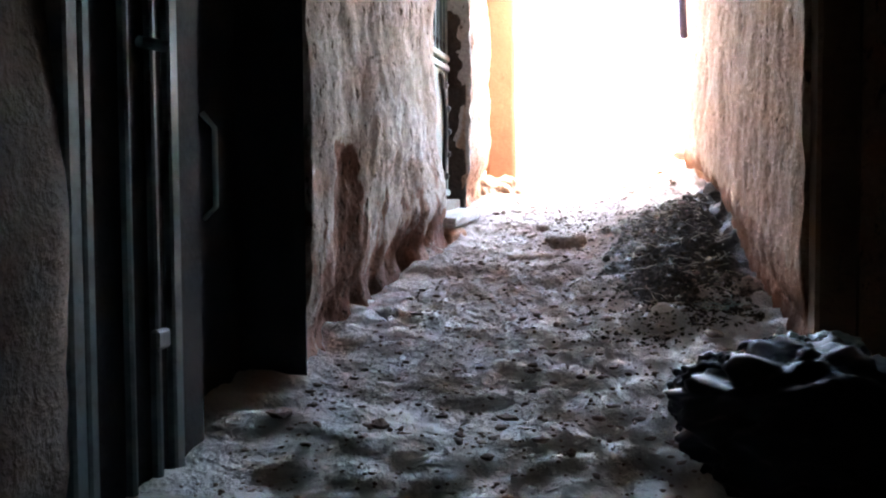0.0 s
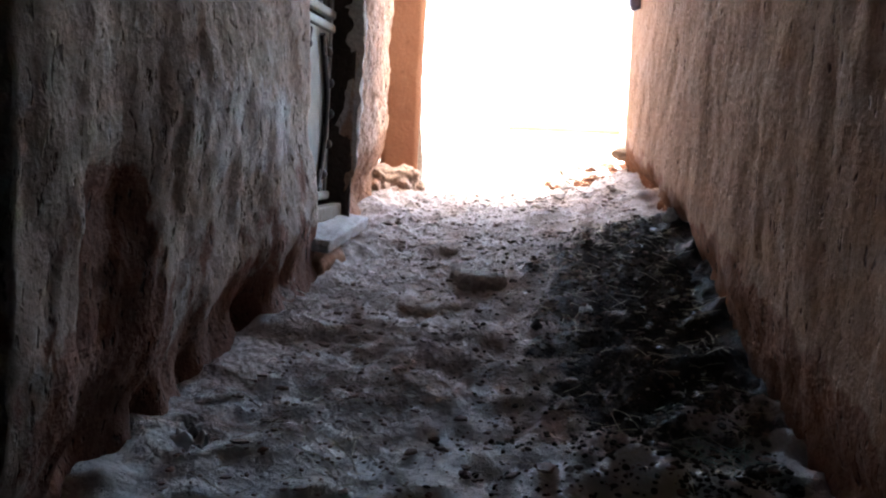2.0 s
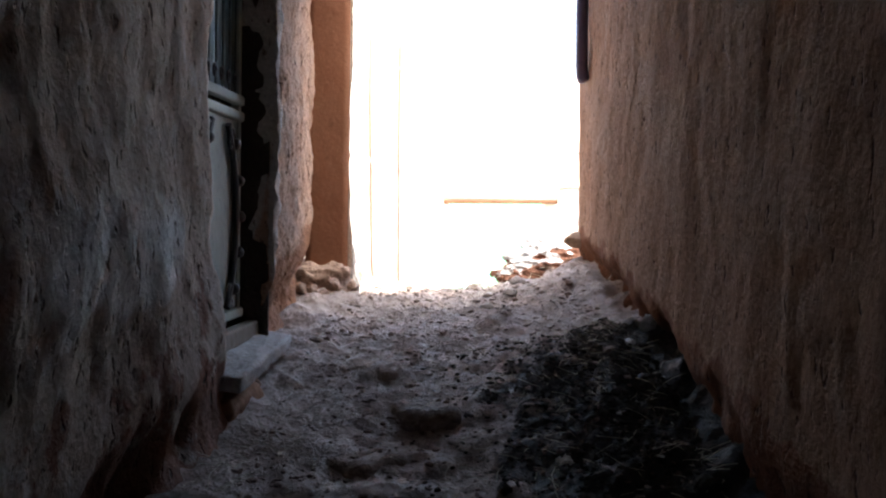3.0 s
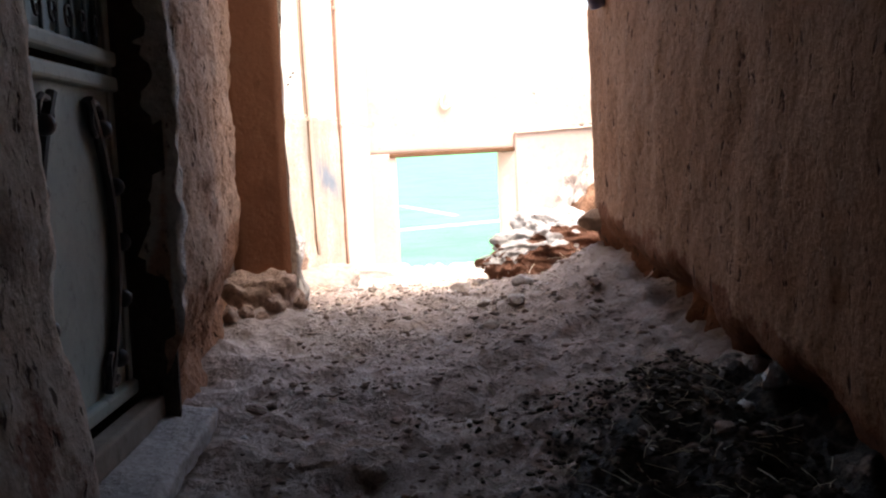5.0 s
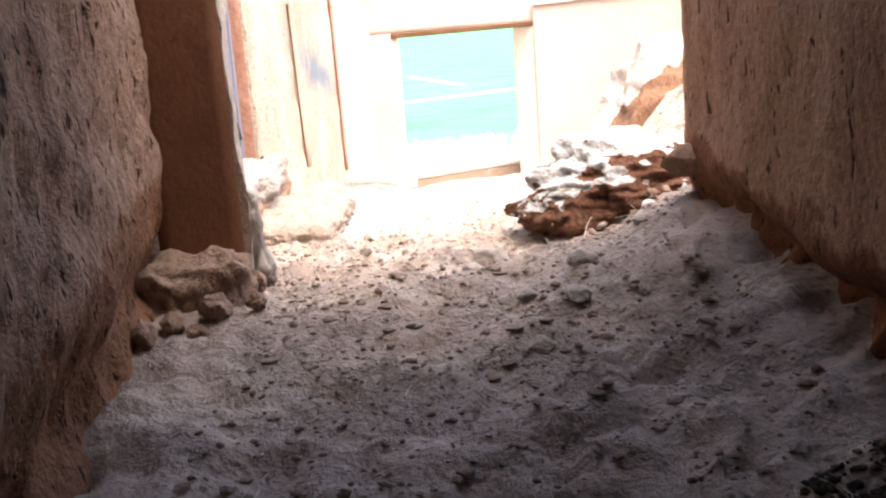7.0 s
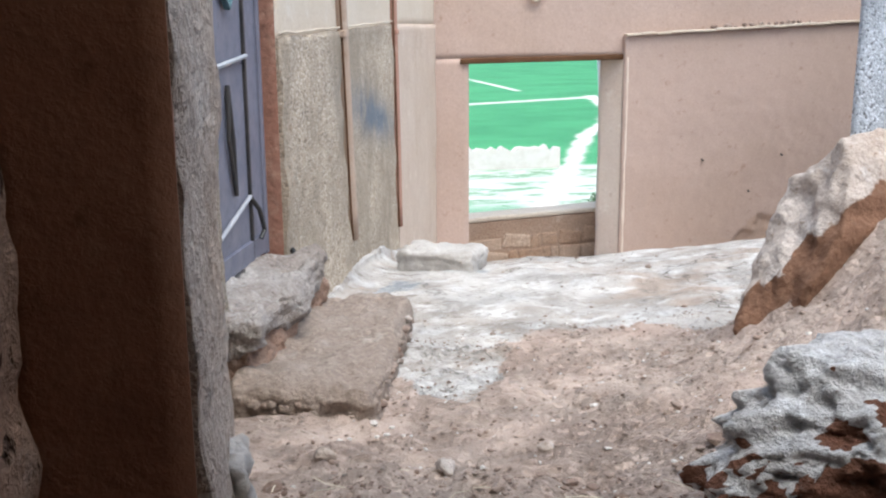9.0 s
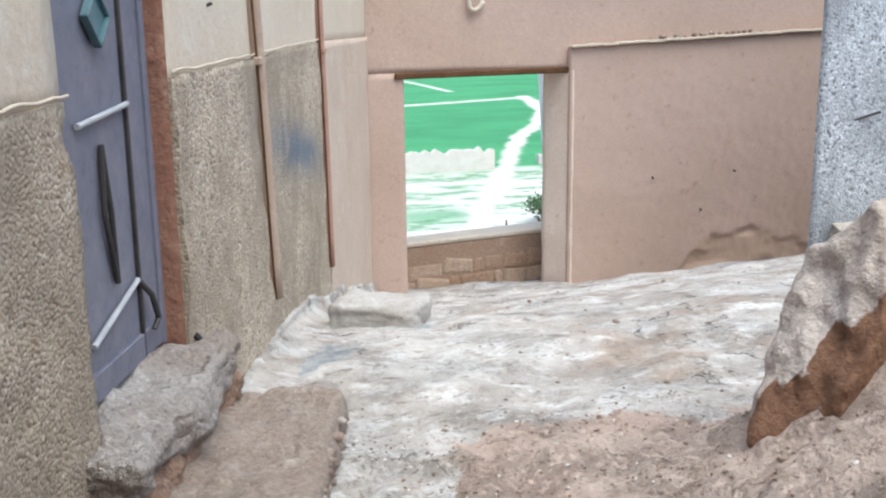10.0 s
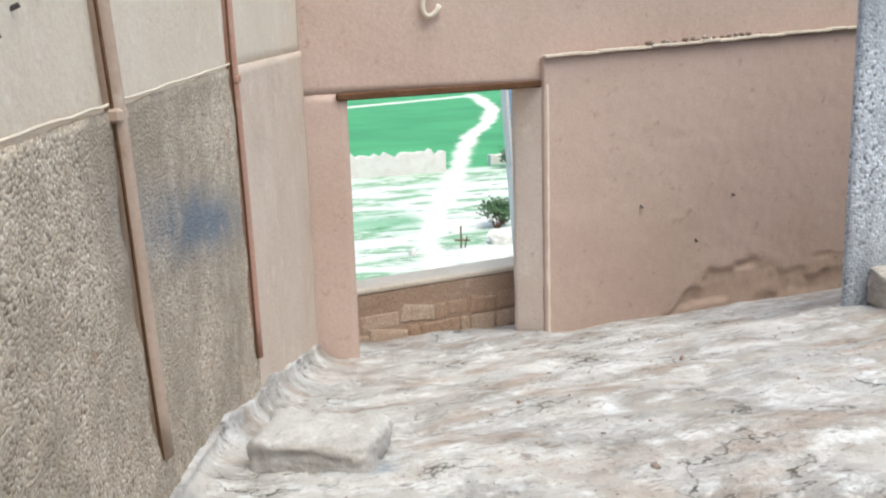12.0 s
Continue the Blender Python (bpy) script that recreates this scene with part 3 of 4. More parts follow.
# this near wall too has its shade in the colour
wall("wall_right_entrance", at_right(-3), at_right(1.7), FLOOR_Z, ROOF_Z, 0.5, SHADE_MUD, 0.05, 0.1, side=-1, label="mud wall of the passage, coloured near-black for shade")


def slab_between(name, x0, x1, y0, y1, z0, z1, material, label, bevel=0.0):
    ob = part(name, block((x1 - x0, y1 - y0, z1 - z0), pose((x0 + x1) / 2, (y0 + y1) / 2, (z0 + z1) / 2), bevel), material, label=label)
    return tagged(ob, kind="structure")


# unseen roof over the passage, near-black to cut bounced light
slab_between("ceiling", -2.6, 3.1, 6.5, 8.8, ROOF_Z, ROOF_Z + 0.35, SHADE_MUD, "dark mud ceiling of the covered passage")
slab_between("ceiling_low", -3.2, 3.3, -3.3, 6.5, 3.35, ROOF_Z + 0.35, SHADE_MUD, "unseen near-black mud ceiling of the covered passage")
# unseen slab above the pillar, added only to darken its face
slab_between("ceiling_shade_slab", -1.2, 0.98, 8.8, 10.0, ROOF_Z, ROOF_Z + 0.3, SHADE_MUD, "unseen slab added to shade the pillar face")
# unseen wall, added so that light enters only from the far mouth
slab_between("wall_back_light_stop", -2.6, 1.6, -3.3, -3.0, FLOOR_Z, ROOF_Z, SHADE_MUD, "unseen near-black wall added to keep light out from behind")
# unseen walls added behind the two doorways so that they stay dark
slab_between("wall_room_left_far", -3.0, -2.8, 1.4, 4.6, FLOOR_Z, ROOF_Z, SHADE_MUD, "unseen near-black wall keeping a side doorway dark")
slab_between("wall_room_left_north", -2.8, -0.9, 4.56, 4.75, FLOOR_Z, ROOF_Z, SHADE_MUD, "unseen near-black wall keeping a side doorway dark")
slab_between("wall_room_left_south", -2.8, -1.4, 1.4, 1.6, FLOOR_Z, ROOF_Z, SHADE_MUD, "unseen near-black wall keeping a side doorway dark")
slab_between("wall_room_right_far", 3.0, 3.2, 1.2, 4.2, FLOOR_Z, ROOF_Z, SHADE_MUD, "unseen near-black wall keeping a side doorway dark")
slab_between("wall_room_right_north", 1.8, 3.0, 3.53, 3.8, FLOOR_Z, ROOF_Z, SHADE_MUD, "unseen near-black wall keeping a side doorway dark")
slab_between("wall_room_right_south", 1.5, 3.0, 1.2, 1.75, FLOOR_Z, ROOF_Z, SHADE_MUD, "unseen near-black wall keeping a side doorway dark")
# unseen backing added to keep the gate recess dark
slab_between("wall_gate_recess", -0.75, -0.55, 6.2, 8.1, FLOOR_Z, ROOF_Z, SHADE_MUD, "unseen near-black wall added behind the gate")

# pillar at the mouth of the passage
wall("wall_pillar_face", (0.57, 9.47), (0.862, 9.47), 0.9, 3.6, 0.05, PILLAR, 0.012, 0.05, label="smooth orange earth pillar at the passage mouth", seed=3, lean=0.0)
wall("wall_pillar_side", (0.875, 9.485), (0.9, 10.08), 0.3, 3.6, 0.3, STRAW_MUD, 0.03, 0.035, label="pillar side in frayed straw mud plaster", seed=4)
# unseen wall added for reflected light, kept low to let the sky in
slab_between("wall_bounce_unseen", 2.75, 8.0, 8.8, 9.15, FLOOR_Z, 2.5, MUD_RED, "unseen red mud wall added to reflect light into the alley")


PLASTER = earthy("peach_plaster", (0.5, 0.405, 0.33), (0.55, 0.46, 0.39), (0.4, 0.31, 0.24), (0.6, 0.52, 0.45), relief=0.01, darkness=0.2)


# ---- alley: left-hand house wall, with the blue door ----
def at_alley(y):
    return (alley_x(y), y)


CAST_TOP = 1.98
END_Y_LINE = 20.25
for low, high in ((9.9, 11.93), (12.95, 16.95)):
    wall("wall_alley_low", at_alley(low), at_alley(high), FLOOR_Z, CAST_TOP + 0.02, 0.5, CAST_BEIGE, 0.03, 0.04,
         bare=lambda s, z, low=low: (1.2 * math.exp(-((s * 0.963 + low - 15.65) / 1.0) ** 2 - ((z - 1.33 + 0.18 * (s * 0.963 + low - 15.6)) / 0.16) ** 2) if low > 12 else 0.0), label="stained beige roughcast foot of the house wall", seed=low,
         top=lambda s, low=low: CAST_TOP - 0.06 + 0.02 * (s + low - 12) + 0.012 * fbm((s * 3, low, 0), 3))
    inset = 0.018
    wall("wall_alley_high", (alley_x(low) - inset, low), (alley_x(high) - inset, high), CAST_TOP - 0.12, 3.9, 0.45, SMOOTH, 0.008, 0.12, label="pale smooth plaster of the house wall", seed=low)
wall("wall_alley_end", at_alley(16.95), at_alley(20.3), FLOOR_Z, 2.02, 0.5, PLASTER, 0.014, 0.06, label="peach-coloured plaster near the corner", seed=17)
wall("wall_alley_end_high", (alley_x(16.95) - 0.018, 16.95), (alley_x(20.3) - 0.018, 20.3), 1.98, 3.9, 0.45, SMOOTH, 0.008, 0.12, label="pale smooth plaster of the house wall", seed=18)
wall("wall_door_jamb", (alley_x(12.95) - 0.42, 12.965), (alley_x(12.95) - 0.02, 12.94), 0.5, 2.95, 0.04, JAMB_RED, 0.015, 0.04, label="raw red earth jamb of the blue door", seed=7)
wall("wall_over_door", at_alley(11.93), at_alley(12.95), 2.95, 3.9, 0.45, SMOOTH, 0.008, 0.1, label="pale plaster above the blue door")

for low, high in ((12.95, 16.95), (9.9, 11.93)):
    lip = [(alley_x(low + (high - low) * k / 40) + 0.002, low + (high - low) * k / 40, CAST_TOP - 0.04 + 0.0208 * (low + (high - low) * k / 40 - 12) + 0.01 * fbm((k * 0.4, low, 0), 3)) for k in range(41)]
    tagged(part("trim_lip", tube(lip, 0.006, 6), SMOOTH, smooth=True, label="pale lip where the smooth plaster ends"), kind="structure")

# painted downpipe chases on that wall
def pipe_chase(y_top, y_low, z_low, width, material):
    base = new("downpipe")
    lean = (y_top - y_low) / (2.3 - z_low)
    pts = []
    for k in range(17):
        z = z_low + (3.9 - z_low) * k / 16
        y = y_low + lean * min(z - z_low, 2.0) + 0.012 * math.sin(3 * z + y_low)
        pts.append((alley_x(y) - 0.002, y, z))
    part("pipe", tube([(x + 0.006, y, z) for x, y, z in pts], width, 10), material, base, smooth=True)
    part("seam", tube([(x + 0.004, y - width * 1.05, z) for x, y, z in pts], 0.007, 5), DARK_WOOD, base, "dark open crack beside the pipe")
    for z in (1.95, 3.4):
        y = y_low + lean * min(z - z_low, 2.0)
        part("clamp", block((0.05, width * 2.6, 0.05), pose(alley_x(y) + 0.02, y, z, 0, 0, -17), 0.01), material, base)
    return tagged(base, "brown-pink limewashed downpipe fixed to the house wall", "pipe", "downpipes on the house wall")


pipe_chase(14.42, 14.68, 0.55, 0.044, PIPE_TAN)
pipe_chase(16.74, 16.92, 0.18, 0.038, PIPE_PAINT)


def recess_frame(y, off):
    return pose(alley_x(y) - off, y, 0, 0, 0, -16.7)


def steel_door():
    """The blue-grey door: plain leaf, welded strips, a lozenge plate, a long diamond grip and a rod latch."""
    base = new("steel_door")
    base.matrix_world = recess_frame(12.93, 0.115)
    # local: x out of the wall, y along the wall (0 at the far jamb, negative towards the passage), z up
    part("leaf", block((0.03, 0.72, 2.0), pose(0, -0.61, 1.87), 0.004), BLUE_STEEL, base)
    part("side_leaf", block((0.03, 0.2, 2.0), pose(0.0, -0.14, 1.87), 0.004), BLUE_STEEL, base)
    part("frame_post", block((0.05, 0.045, 2.05), pose(0.005, -0.02, 1.89), 0.005), BLUE_STEEL, base, "dark steel frame")
    part("frame_post", block((0.05, 0.045, 2.05), pose(0.005, -0.98, 1.89), 0.005), BLUE_STEEL, base, "dark steel frame")
    part("frame_head", block((0.05, 1.0, 0.05), pose(0.005, -0.5, 2.91), 0.005), BLUE_STEEL, base)
    part("seam_strip", block((0.02, 0.022, 1.98), pose(0.02, -0.25, 1.87), 0.003), BLACK_IRON, base, "black seam strip")
    part("bottom_rail", block((0.02, 0.95, 0.1), pose(0.02, -0.5, 0.93), 0.003), BLUE_STEEL, base)
    plate = part("knocker_plate", block((0.012, 0.13, 0.13), pose(0.03, -0.5, 2.17, 45), 0.003), TEAL_STEEL, base, "teal lozenge plate")
    for k in range(4):
        ang = radians(90 * k)
        part("rim", block((0.03, 0.15, 0.014), pose(0.038, -0.5 + 0.068 * math.cos(ang + radians(45)), 2.17 + 0.068 * math.sin(ang + radians(45)), 45 + 90 * k + 90), 0.003), TEAL_STEEL, plate)
    part("crossbar", rod((0.03, -0.72, 1.82), (0.03, -0.25, 1.86), 0.011), BLUE_PALE, base, "pale crossbar")
    lower = part("lower_bar", rod((0.03, -0.74, 1.08), (0.03, -0.28, 1.2), 0.011), BLUE_PALE, base, "pale lower bar")
    part("diamond_grip", tube([(0.03, -0.53, 1.74), (0.035, -0.5, 1.5), (0.03, -0.48, 1.24)], 0.011), BLACK_IRON, base, "black iron diamond grip")
    part("diamond_grip", tube([(0.03, -0.53, 1.74), (0.035, -0.56, 1.5), (0.03, -0.48, 1.24)], 0.011), BLACK_IRON, base, "black iron diamond grip")
    part("latch_hook", tube([(0.03, -0.28, 1.2), (0.05, -0.2, 1.12), (0.06, -0.17, 1.02), (0.05, -0.2, 0.98)], 0.012), BLACK_IRON, lower, "black latch hook")
    return tagged(base, "blue-grey steel door with lozenge plate, closed in its recess", "door")


steel_door()


def eroded(name, centre, size, turn, material, seed, label, category, wear=0.04, round_off=0.06, tilt=(0, 0), cuts=26):
    """A cast or hewn block with rounded, broken edges."""
    bm = bmesh.new()
    bmesh.ops.create_cube(bm, size=1)
    bmesh.ops.subdivide_edges(bm, edges=bm.edges[:], cuts=cuts, use_grid_fill=True)
    m = pose(*centre, tilt[0], tilt[1], turn)
    half = Vector(size) / 2
    for v in bm.verts:
        p = Vector((v.co.x * size[0], v.co.y * size[1], v.co.z * size[2]))
        core = Vector([max(-h + round_off, min(h - round_off, c)) for c, h in zip(p, half)])
        off = p - core
        if off.length > 1e-6:
            n = off.normalized()
            p = core + n * min(off.length, round_off)
            p += n * wear * (0.9 * fbm(p * 3.5 + Vector((seed, 0, 0)), 4) + 0.5 * fbm(p * 11 + Vector((0, seed, 0)), 3) - 0.2)
        v.co = m @ p
    return tagged(part(name, bm, material, smooth=True), label, category)


step_base = new("door_step")
for piece in (eroded("crust", (0.985, 12.42, 0.76), (0.33, 1.28, 0.22), -16.7, BROKEN, 21, "pale broken cement crust", "", 0.06, 0.06, (0, -3)), eroded("core", (0.965, 12.42, 0.58), (0.3, 1.2, 0.3), -16.7, FOOT_EARTH, 22, "worn red earth core", "", 0.05, 0.05)):
    piece.parent = step_base
tagged(step_base, "rough broken cement step below the blue door", "step")

# ---- cement fillet swept up the foot of the house wall ----
verts, faces, rows, cols = [], [], 150, 14
for i in range(rows + 1):
    y = 13.02 + (END_Y_LINE - 13.02) * i / rows
    rise = (0.05 + 0.17 * smooth_step(y, 13.6, 16.4)) * (1 + 0.14 * fbm((y * 0.8, 2, 0), 2)) * smooth_step(y, 12.9, 13.4)
    reach = 0.42 + 0.08 * fbm((y * 0.7, 5, 0), 2)
    for j in range(cols + 1):
        u = max(0.0, (j - 1) / (cols - 1))
        x = alley_x(y) + (0.03 + reach * u ** 2.2 if j else -0.05)
        z = ground_z(x, y) + rise * (1 - u) ** 1.5 + 0.008 * fbm((x * 5, y * 3, 1), 3) * (1 - u) - 0.012 * u
        verts.append((x + 0.004 * fbm((y * 3, z * 4, 3), 3) * (1 - u), y, z))
for i in range(rows):
    for j in range(cols):
        k = i * (cols + 1) + j
        faces.append((k, k + 1, k + cols + 2, k + cols + 1))
tagged(mesh_object("trim_cement_fillet", verts, faces, GROUND, smooth=True, attributes={"cement": [1.0] * len(verts)}, label="rough pale cement fillet along the foot of the house wall"), kind="structure")

# ---- alley: end wall with the gateway ----
END_Y = 20.3
wall("wall_end_left", (2.9, END_Y), (3.58, END_Y), -2.2, 1.6, 0.55, PINK, 0.012, 0.08, label="pink earth render beside the gateway")
wall("wall_end_right", (5.62, END_Y), (11.2, END_Y), -2.2, 1.6, 0.55, PINK, 0.015, 0.08, label="pink earth render wall", seed=3)
wall("wall_end_top", (2.9, END_Y), (11.2, END_Y), 1.6, 3.9, 0.55, PINK, 0.012, 0.08, label="pink earth render above the gateway", seed=1)


def flaking(s, z):
    """Ragged band along the foot of the wall where the render has fallen."""
    top = -1.14 + 0.62 * smooth_step(s, 1.3, 2.0) - 0.14 * smooth_step(s, 2.7, 3.1) + 0.2 * smooth_step(s, 3.2, 3.6)
    top += 0.11 * fbm((s * 2.6, 4, 1), 4)
    return 1 - smooth_step(z, top - 0.02, top + 0.03)


def fallen(s, z):
    """Depth of the bared stones behind the render."""
    lump = noise.cell(Vector((s * 3.1 + 0.3 * fbm((s * 2, z * 2, 0), 2), z * 5.5 + 0.4 * fbm((s * 2, z * 2, 4), 2), 2)))
    return -flaking(s, z) * (0.014 + 0.022 * lump + 0.012 * fbm((s * 9, z * 9, 2), 3))


wall("wall_end_plinth", (5.6, END_Y - 0.09), (11.2, END_Y - 0.09), -2.2, 1.9, 0.088, PINK, 0.012, 0.034, label="proud lower coat of pink render with a pale ledge and fallen foot", seed=6, bare=flaking,
     shape=fallen, top=lambda s: 1.86 + 0.048 * s + 0.012 * fbm((s * 4, 1, 0), 3))
ledge = bmesh.new()
for k in range(23):
    s = k * 0.2
    block((0.2, 0.11, 0.03), pose(5.7 + s, END_Y - 0.095, 1.875 + 0.048 * (s + 0.1) + 0.006 * math.sin(k * 2.3), 0, -2.7), 0.006, ledge)
tagged(part("trim_ledge", ledge, SMOOTH, label="pale dusty ledge along the render"), kind="structure")
for k in range(16):
    rnd = random.Random(k)
    s = 1.15 + 0.09 * k + rnd.uniform(-0.04, 0.04)
    r = rnd.uniform(0.02, 0.045)
    boulder("pebble", (5.6 + s, END_Y - 0.1, 1.895 + 0.048 * s + r * 0.5), (r, r, r * 0.7), PEBBLE, 40 + k, 0.3, 0, 2, "small stone lying on the wall ledge", "stone")["group"] = "stones on the ledge"
reveal = wall("wall_gateway_jamb", (5.64, END_Y - 0.1), (5.4, END_Y + 0.3), -2.2, 1.6, 0.3, JAMB_PALE, 0.02, 0.06, side=-1, label="paler splayed jamb of the gateway", seed=8)
white_post = new("white_post")
part("post", block((0.2, 0.2, 4.6), pose(6.74, 24.0, 0.2, 0, -3.8), 0.015), LIMEWASH, white_post)
part("stripe", block((0.045, 0.03, 3.4), pose(6.71, 23.9, 0.35, 0, -3.8), 0.004), BLUE_TRIM, white_post, "faded sky-blue painted stripe")
tagged(white_post, "leaning white post with a faded blue stripe on the slope", "post")
lintel = part("lintel_beam", block((2.3, 0.2, 0.07), pose(4.62, END_Y + 0.06, 1.585, 0, -0.9), 0.012), DARK_WOOD)
tagged(lintel, "weathered brown wooden lintel over the gateway", "lintel", kind="structure")


def crescent():
    pts = [(0.085 * math.cos(a), -0.03, 0.14 * math.sin(a)) for a in [radians(120 + 20 * k) for k in range(13)]]
    ob = part("wall_hook", tube(pts, 0.026, 8), SMOOTH, smooth=True)
    ob.matrix_world = pose(4.45, END_Y - 0.02, 2.44, 0, 20)
    return tagged(ob, "pale plaster crescent ring fixed to the pink wall", "hook")


crescent()

# ---- pier, blue-grey house and platform on the right ----
wall("wall_pier", (7.03, 17.3), (7.95, 17.2), -1.2, 3.9, 0.05, CAST_GREY, 0.012, 0.06, label="grey roughcast pier of the house")
wall("wall_pier_side", (7.06, 17.37), (13.0, 18.3), -2.2, 3.9, 0.03, CAST_GREY, 0.0, 0.1, side=-1, label="grey roughcast side of the house")
wall("wall_blue_house", (7.95, 17.1), (13, 16.2), -1.2, 3.9, 0.5, BLUE_PLASTER, 0.01, 0.15, label="blue-grey plastered house wall")
tagged(part("nail", rod((7.28, 17.31, 1.15), (7.62, 17.18, 1.27), 0.012, 6), BLACK_IRON), "bent rusty bar sticking out of the pier", "bar")
eroded("platform", (7.74, 16.15, 0.03), (1.75, 2.2, 0.34), -20, CEMENT, 31, "worn pale cement platform before the pier", "platform", 0.04, 0.05)

# ---- boulders and outcrop ----
def leaning_boulder():
    """A slab of limestone leaning on the bank: pale folded top, dark broken brown face."""
    bm = bmesh.new()
    bmesh.ops.create_icosphere(bm, subdivisions=6, radius=1)
    m = pose(3.98, 11.94, 0.92, 0, 0, 22) @ Matrix.Diagonal((1.1, 0.4, 0.685, 1))
    cuts = [(Vector(n).normalized(), d) for n, d in (((-0.3, -1, -0.1), 0.5), ((-0.887, 0.077, 0.316), 0.73), ((-0.15, -0.35, 1), 0.796), ((-1, -0.16, 0.2), 0.89), ((-0.45, -0.75, 0.6), 0.72), ((0.4, -1, 0.3), 0.62), ((0.2, 0.6, 1), 0.7))]
    marks = []
    for v in bm.verts:
        p = v.co.copy()
        for n, d in cuts:
            over = p.dot(n) - d
            if over > 0:
                p -= n * over * 0.95
        fold = noise.ridged_multi_fractal(Vector((p.x * 1.6, p.y * 2.2, p.z * 3.2)) + Vector((4, 2, 0)), 0.9, 2.1, 5, 1.0, 2.0) - 1.1
        p *= 1 + 0.07 * fbm(p * 1.8 + Vector((12, 0, 0)), 3) + 0.04 * fold + 0.016 * fbm(p * 7, 4)
        marks.append(smooth_step(-1.0 * p.y - 0.8 * p.z + 0.25 * p.x + 0.4 * fbm(p * 2.6, 4), -0.6, -0.22))
        v.co = m @ p
    ob = part("boulder", bm, ROCK_PALE, smooth=True)
    ob.data.attributes.new("bare", "FLOAT", "POINT").data.foreach_set("value", np.asarray(marks, dtype=np.float32))
    return tagged(ob, "pale limestone boulder with a brown broken face", "boulder")


leaning_boulder()


def outcrop():
    """Crumbling crust of pale rock over a hollow of red-brown earth."""
    base = new("outcrop")
    rnd = random.Random(8)
    core = boulder("core", (2.76, 10.12, 0.885), (0.62, 0.34, 0.27), ROCK_GREY, 5, 0.45, 6, 6, cut=0.72, ridges=0.1, crumb=0.06,
                   bare=lambda p: smooth_step(-p.y - 0.75 * p.z + 1.0 * fbm(p * 4.5, 3), 0.12, 0.24))
    spur = boulder("spur", (2.24, 10.03, 0.86), (0.2, 0.15, 0.12), ROCK_GREY, 6, 0.4, 20, 5, cut=0.7, ridges=0.13, bare=lambda p: smooth_step(-p.y - 1.3 * p.z + 0.9 * fbm(p * 4, 3), 0.1, 0.4))
    del spur["category"]
    spur.parent = base
    del core["category"]
    core.parent = base
    for k in range(80):
        x = rnd.uniform(1.95, 3.0)
        y = 9.86 - abs(rnd.gauss(0, 0.13))
        r = 0.01 + 0.035 * rnd.random() ** 2.5
        piece = boulder("fragment", (x, y, ground_z(x, y) + r * 0.4), (r * rnd.uniform(0.8, 1.5), r, r * 0.7), rnd.choice((PEBBLE, ROCK_GREY, FOOT_EARTH)), 150 + k, 0.5, 60 * k, 2, "", cut=0.55)
        del piece["category"]
        piece.parent = base
    return tagged(base, "crumbling grey and white rock outcrop over red earth", "rock")


outcrop()
boulder("wall_stone", (2.42, 9.12, 1.15), (0.1, 0.09, 0.06), STONE, 14, 0.2, 20, 3, "reddish stone sticking out of the wall end", "stone")
for k, (x, y, r) in enumerate(((0.6, 9.1, 0.05), (0.74, 9.12, 0.065), (0.87, 9.2, 0.05), (0.52, 8.95, 0.05), (0.68, 9.02, 0.04), (0.88, 9.5, 0.06))):
    boulder("rubble_stone", (x, y, ground_z(x, y) + r * 0.55), (r, r * 0.9, r * 0.85), ROCK_PALE if k > 5 else FOOT_EARTH, 60 + k, 0.3, 30 * k, 4,
            "lumpy mud-caked stone at the foot of the pillar", "stone", 0.6, ridges=0.16)["group"] = "rubble under the pillar"
eroded("plaster_lump", (0.915, 9.9, 0.9), (0.1, 0.22, 0.4), 6, KERB, 46, "pale broken plaster lump at the pillar foot", "rubble", 0.06, 0.06, (0, -8), 18)
tagged(eroded("wall_pillar_base", (0.63, 9.72, 0.6), (0.46, 0.94, 0.72), 0, FOOT_EARTH, 44, "crumbling earth base under the pillar", "", 0.07, 0.08, (0, 0), 44), kind="structure")
low_step = new("cement_step")
slab = eroded("slab", (1.27, 12.25, 0.5), (0.62, 1.45, 0.22), -14, STEP, 33, "dusty worn cement slab", "", 0.04, 0.06, (0, 1), 34)
slab.parent = low_step
rnd = random.Random(77)
for k in range(42):
    along, r = rnd.uniform(-0.68, 0.68), rnd.uniform(0.012, 0.03)
    side, height = (0.3, rnd.uniform(-0.06, 0.07)) if k % 3 else (rnd.uniform(-0.28, 0.28), 0.0)
    spot = pose(1.27, 12.25, 0.5, 0, 1, -14) @ (Vector((side, along, height)) if k % 3 else Vector((side, -0.7, rnd.uniform(-0.06, 0.06))))
    bit = boulder("stone", spot, (r * 1.2, r, r * 0.8), rnd.choice((PEBBLE, ROCK_PALE, STEP)), 210 + k, 0.4, 50 * k, 2, "", cut=0.6)
    del bit["category"]
    bit.parent = low_step
tagged(low_step, "low dusty cement step with a broken pebbly edge", "step")
eroded("kerb_block", (2.33, 15.27, 0.23), (0.62, 0.46, 0.2), -28, KERB, 35, "small pale cement block on the ground", "block", 0.03, 0.05)
tagged(part("wire_loop", tube([(1.36 + 0.07 * math.cos(a), 13.05, ground_z(1.36, 13.05) - 0.01 + 0.09 * math.sin(a)) for a in [radians(20 * k - 5) for k in range(10)]], 0.006, 6), BLACK_IRON),
       "thin rusty wire loop standing out of the cement", "wire")
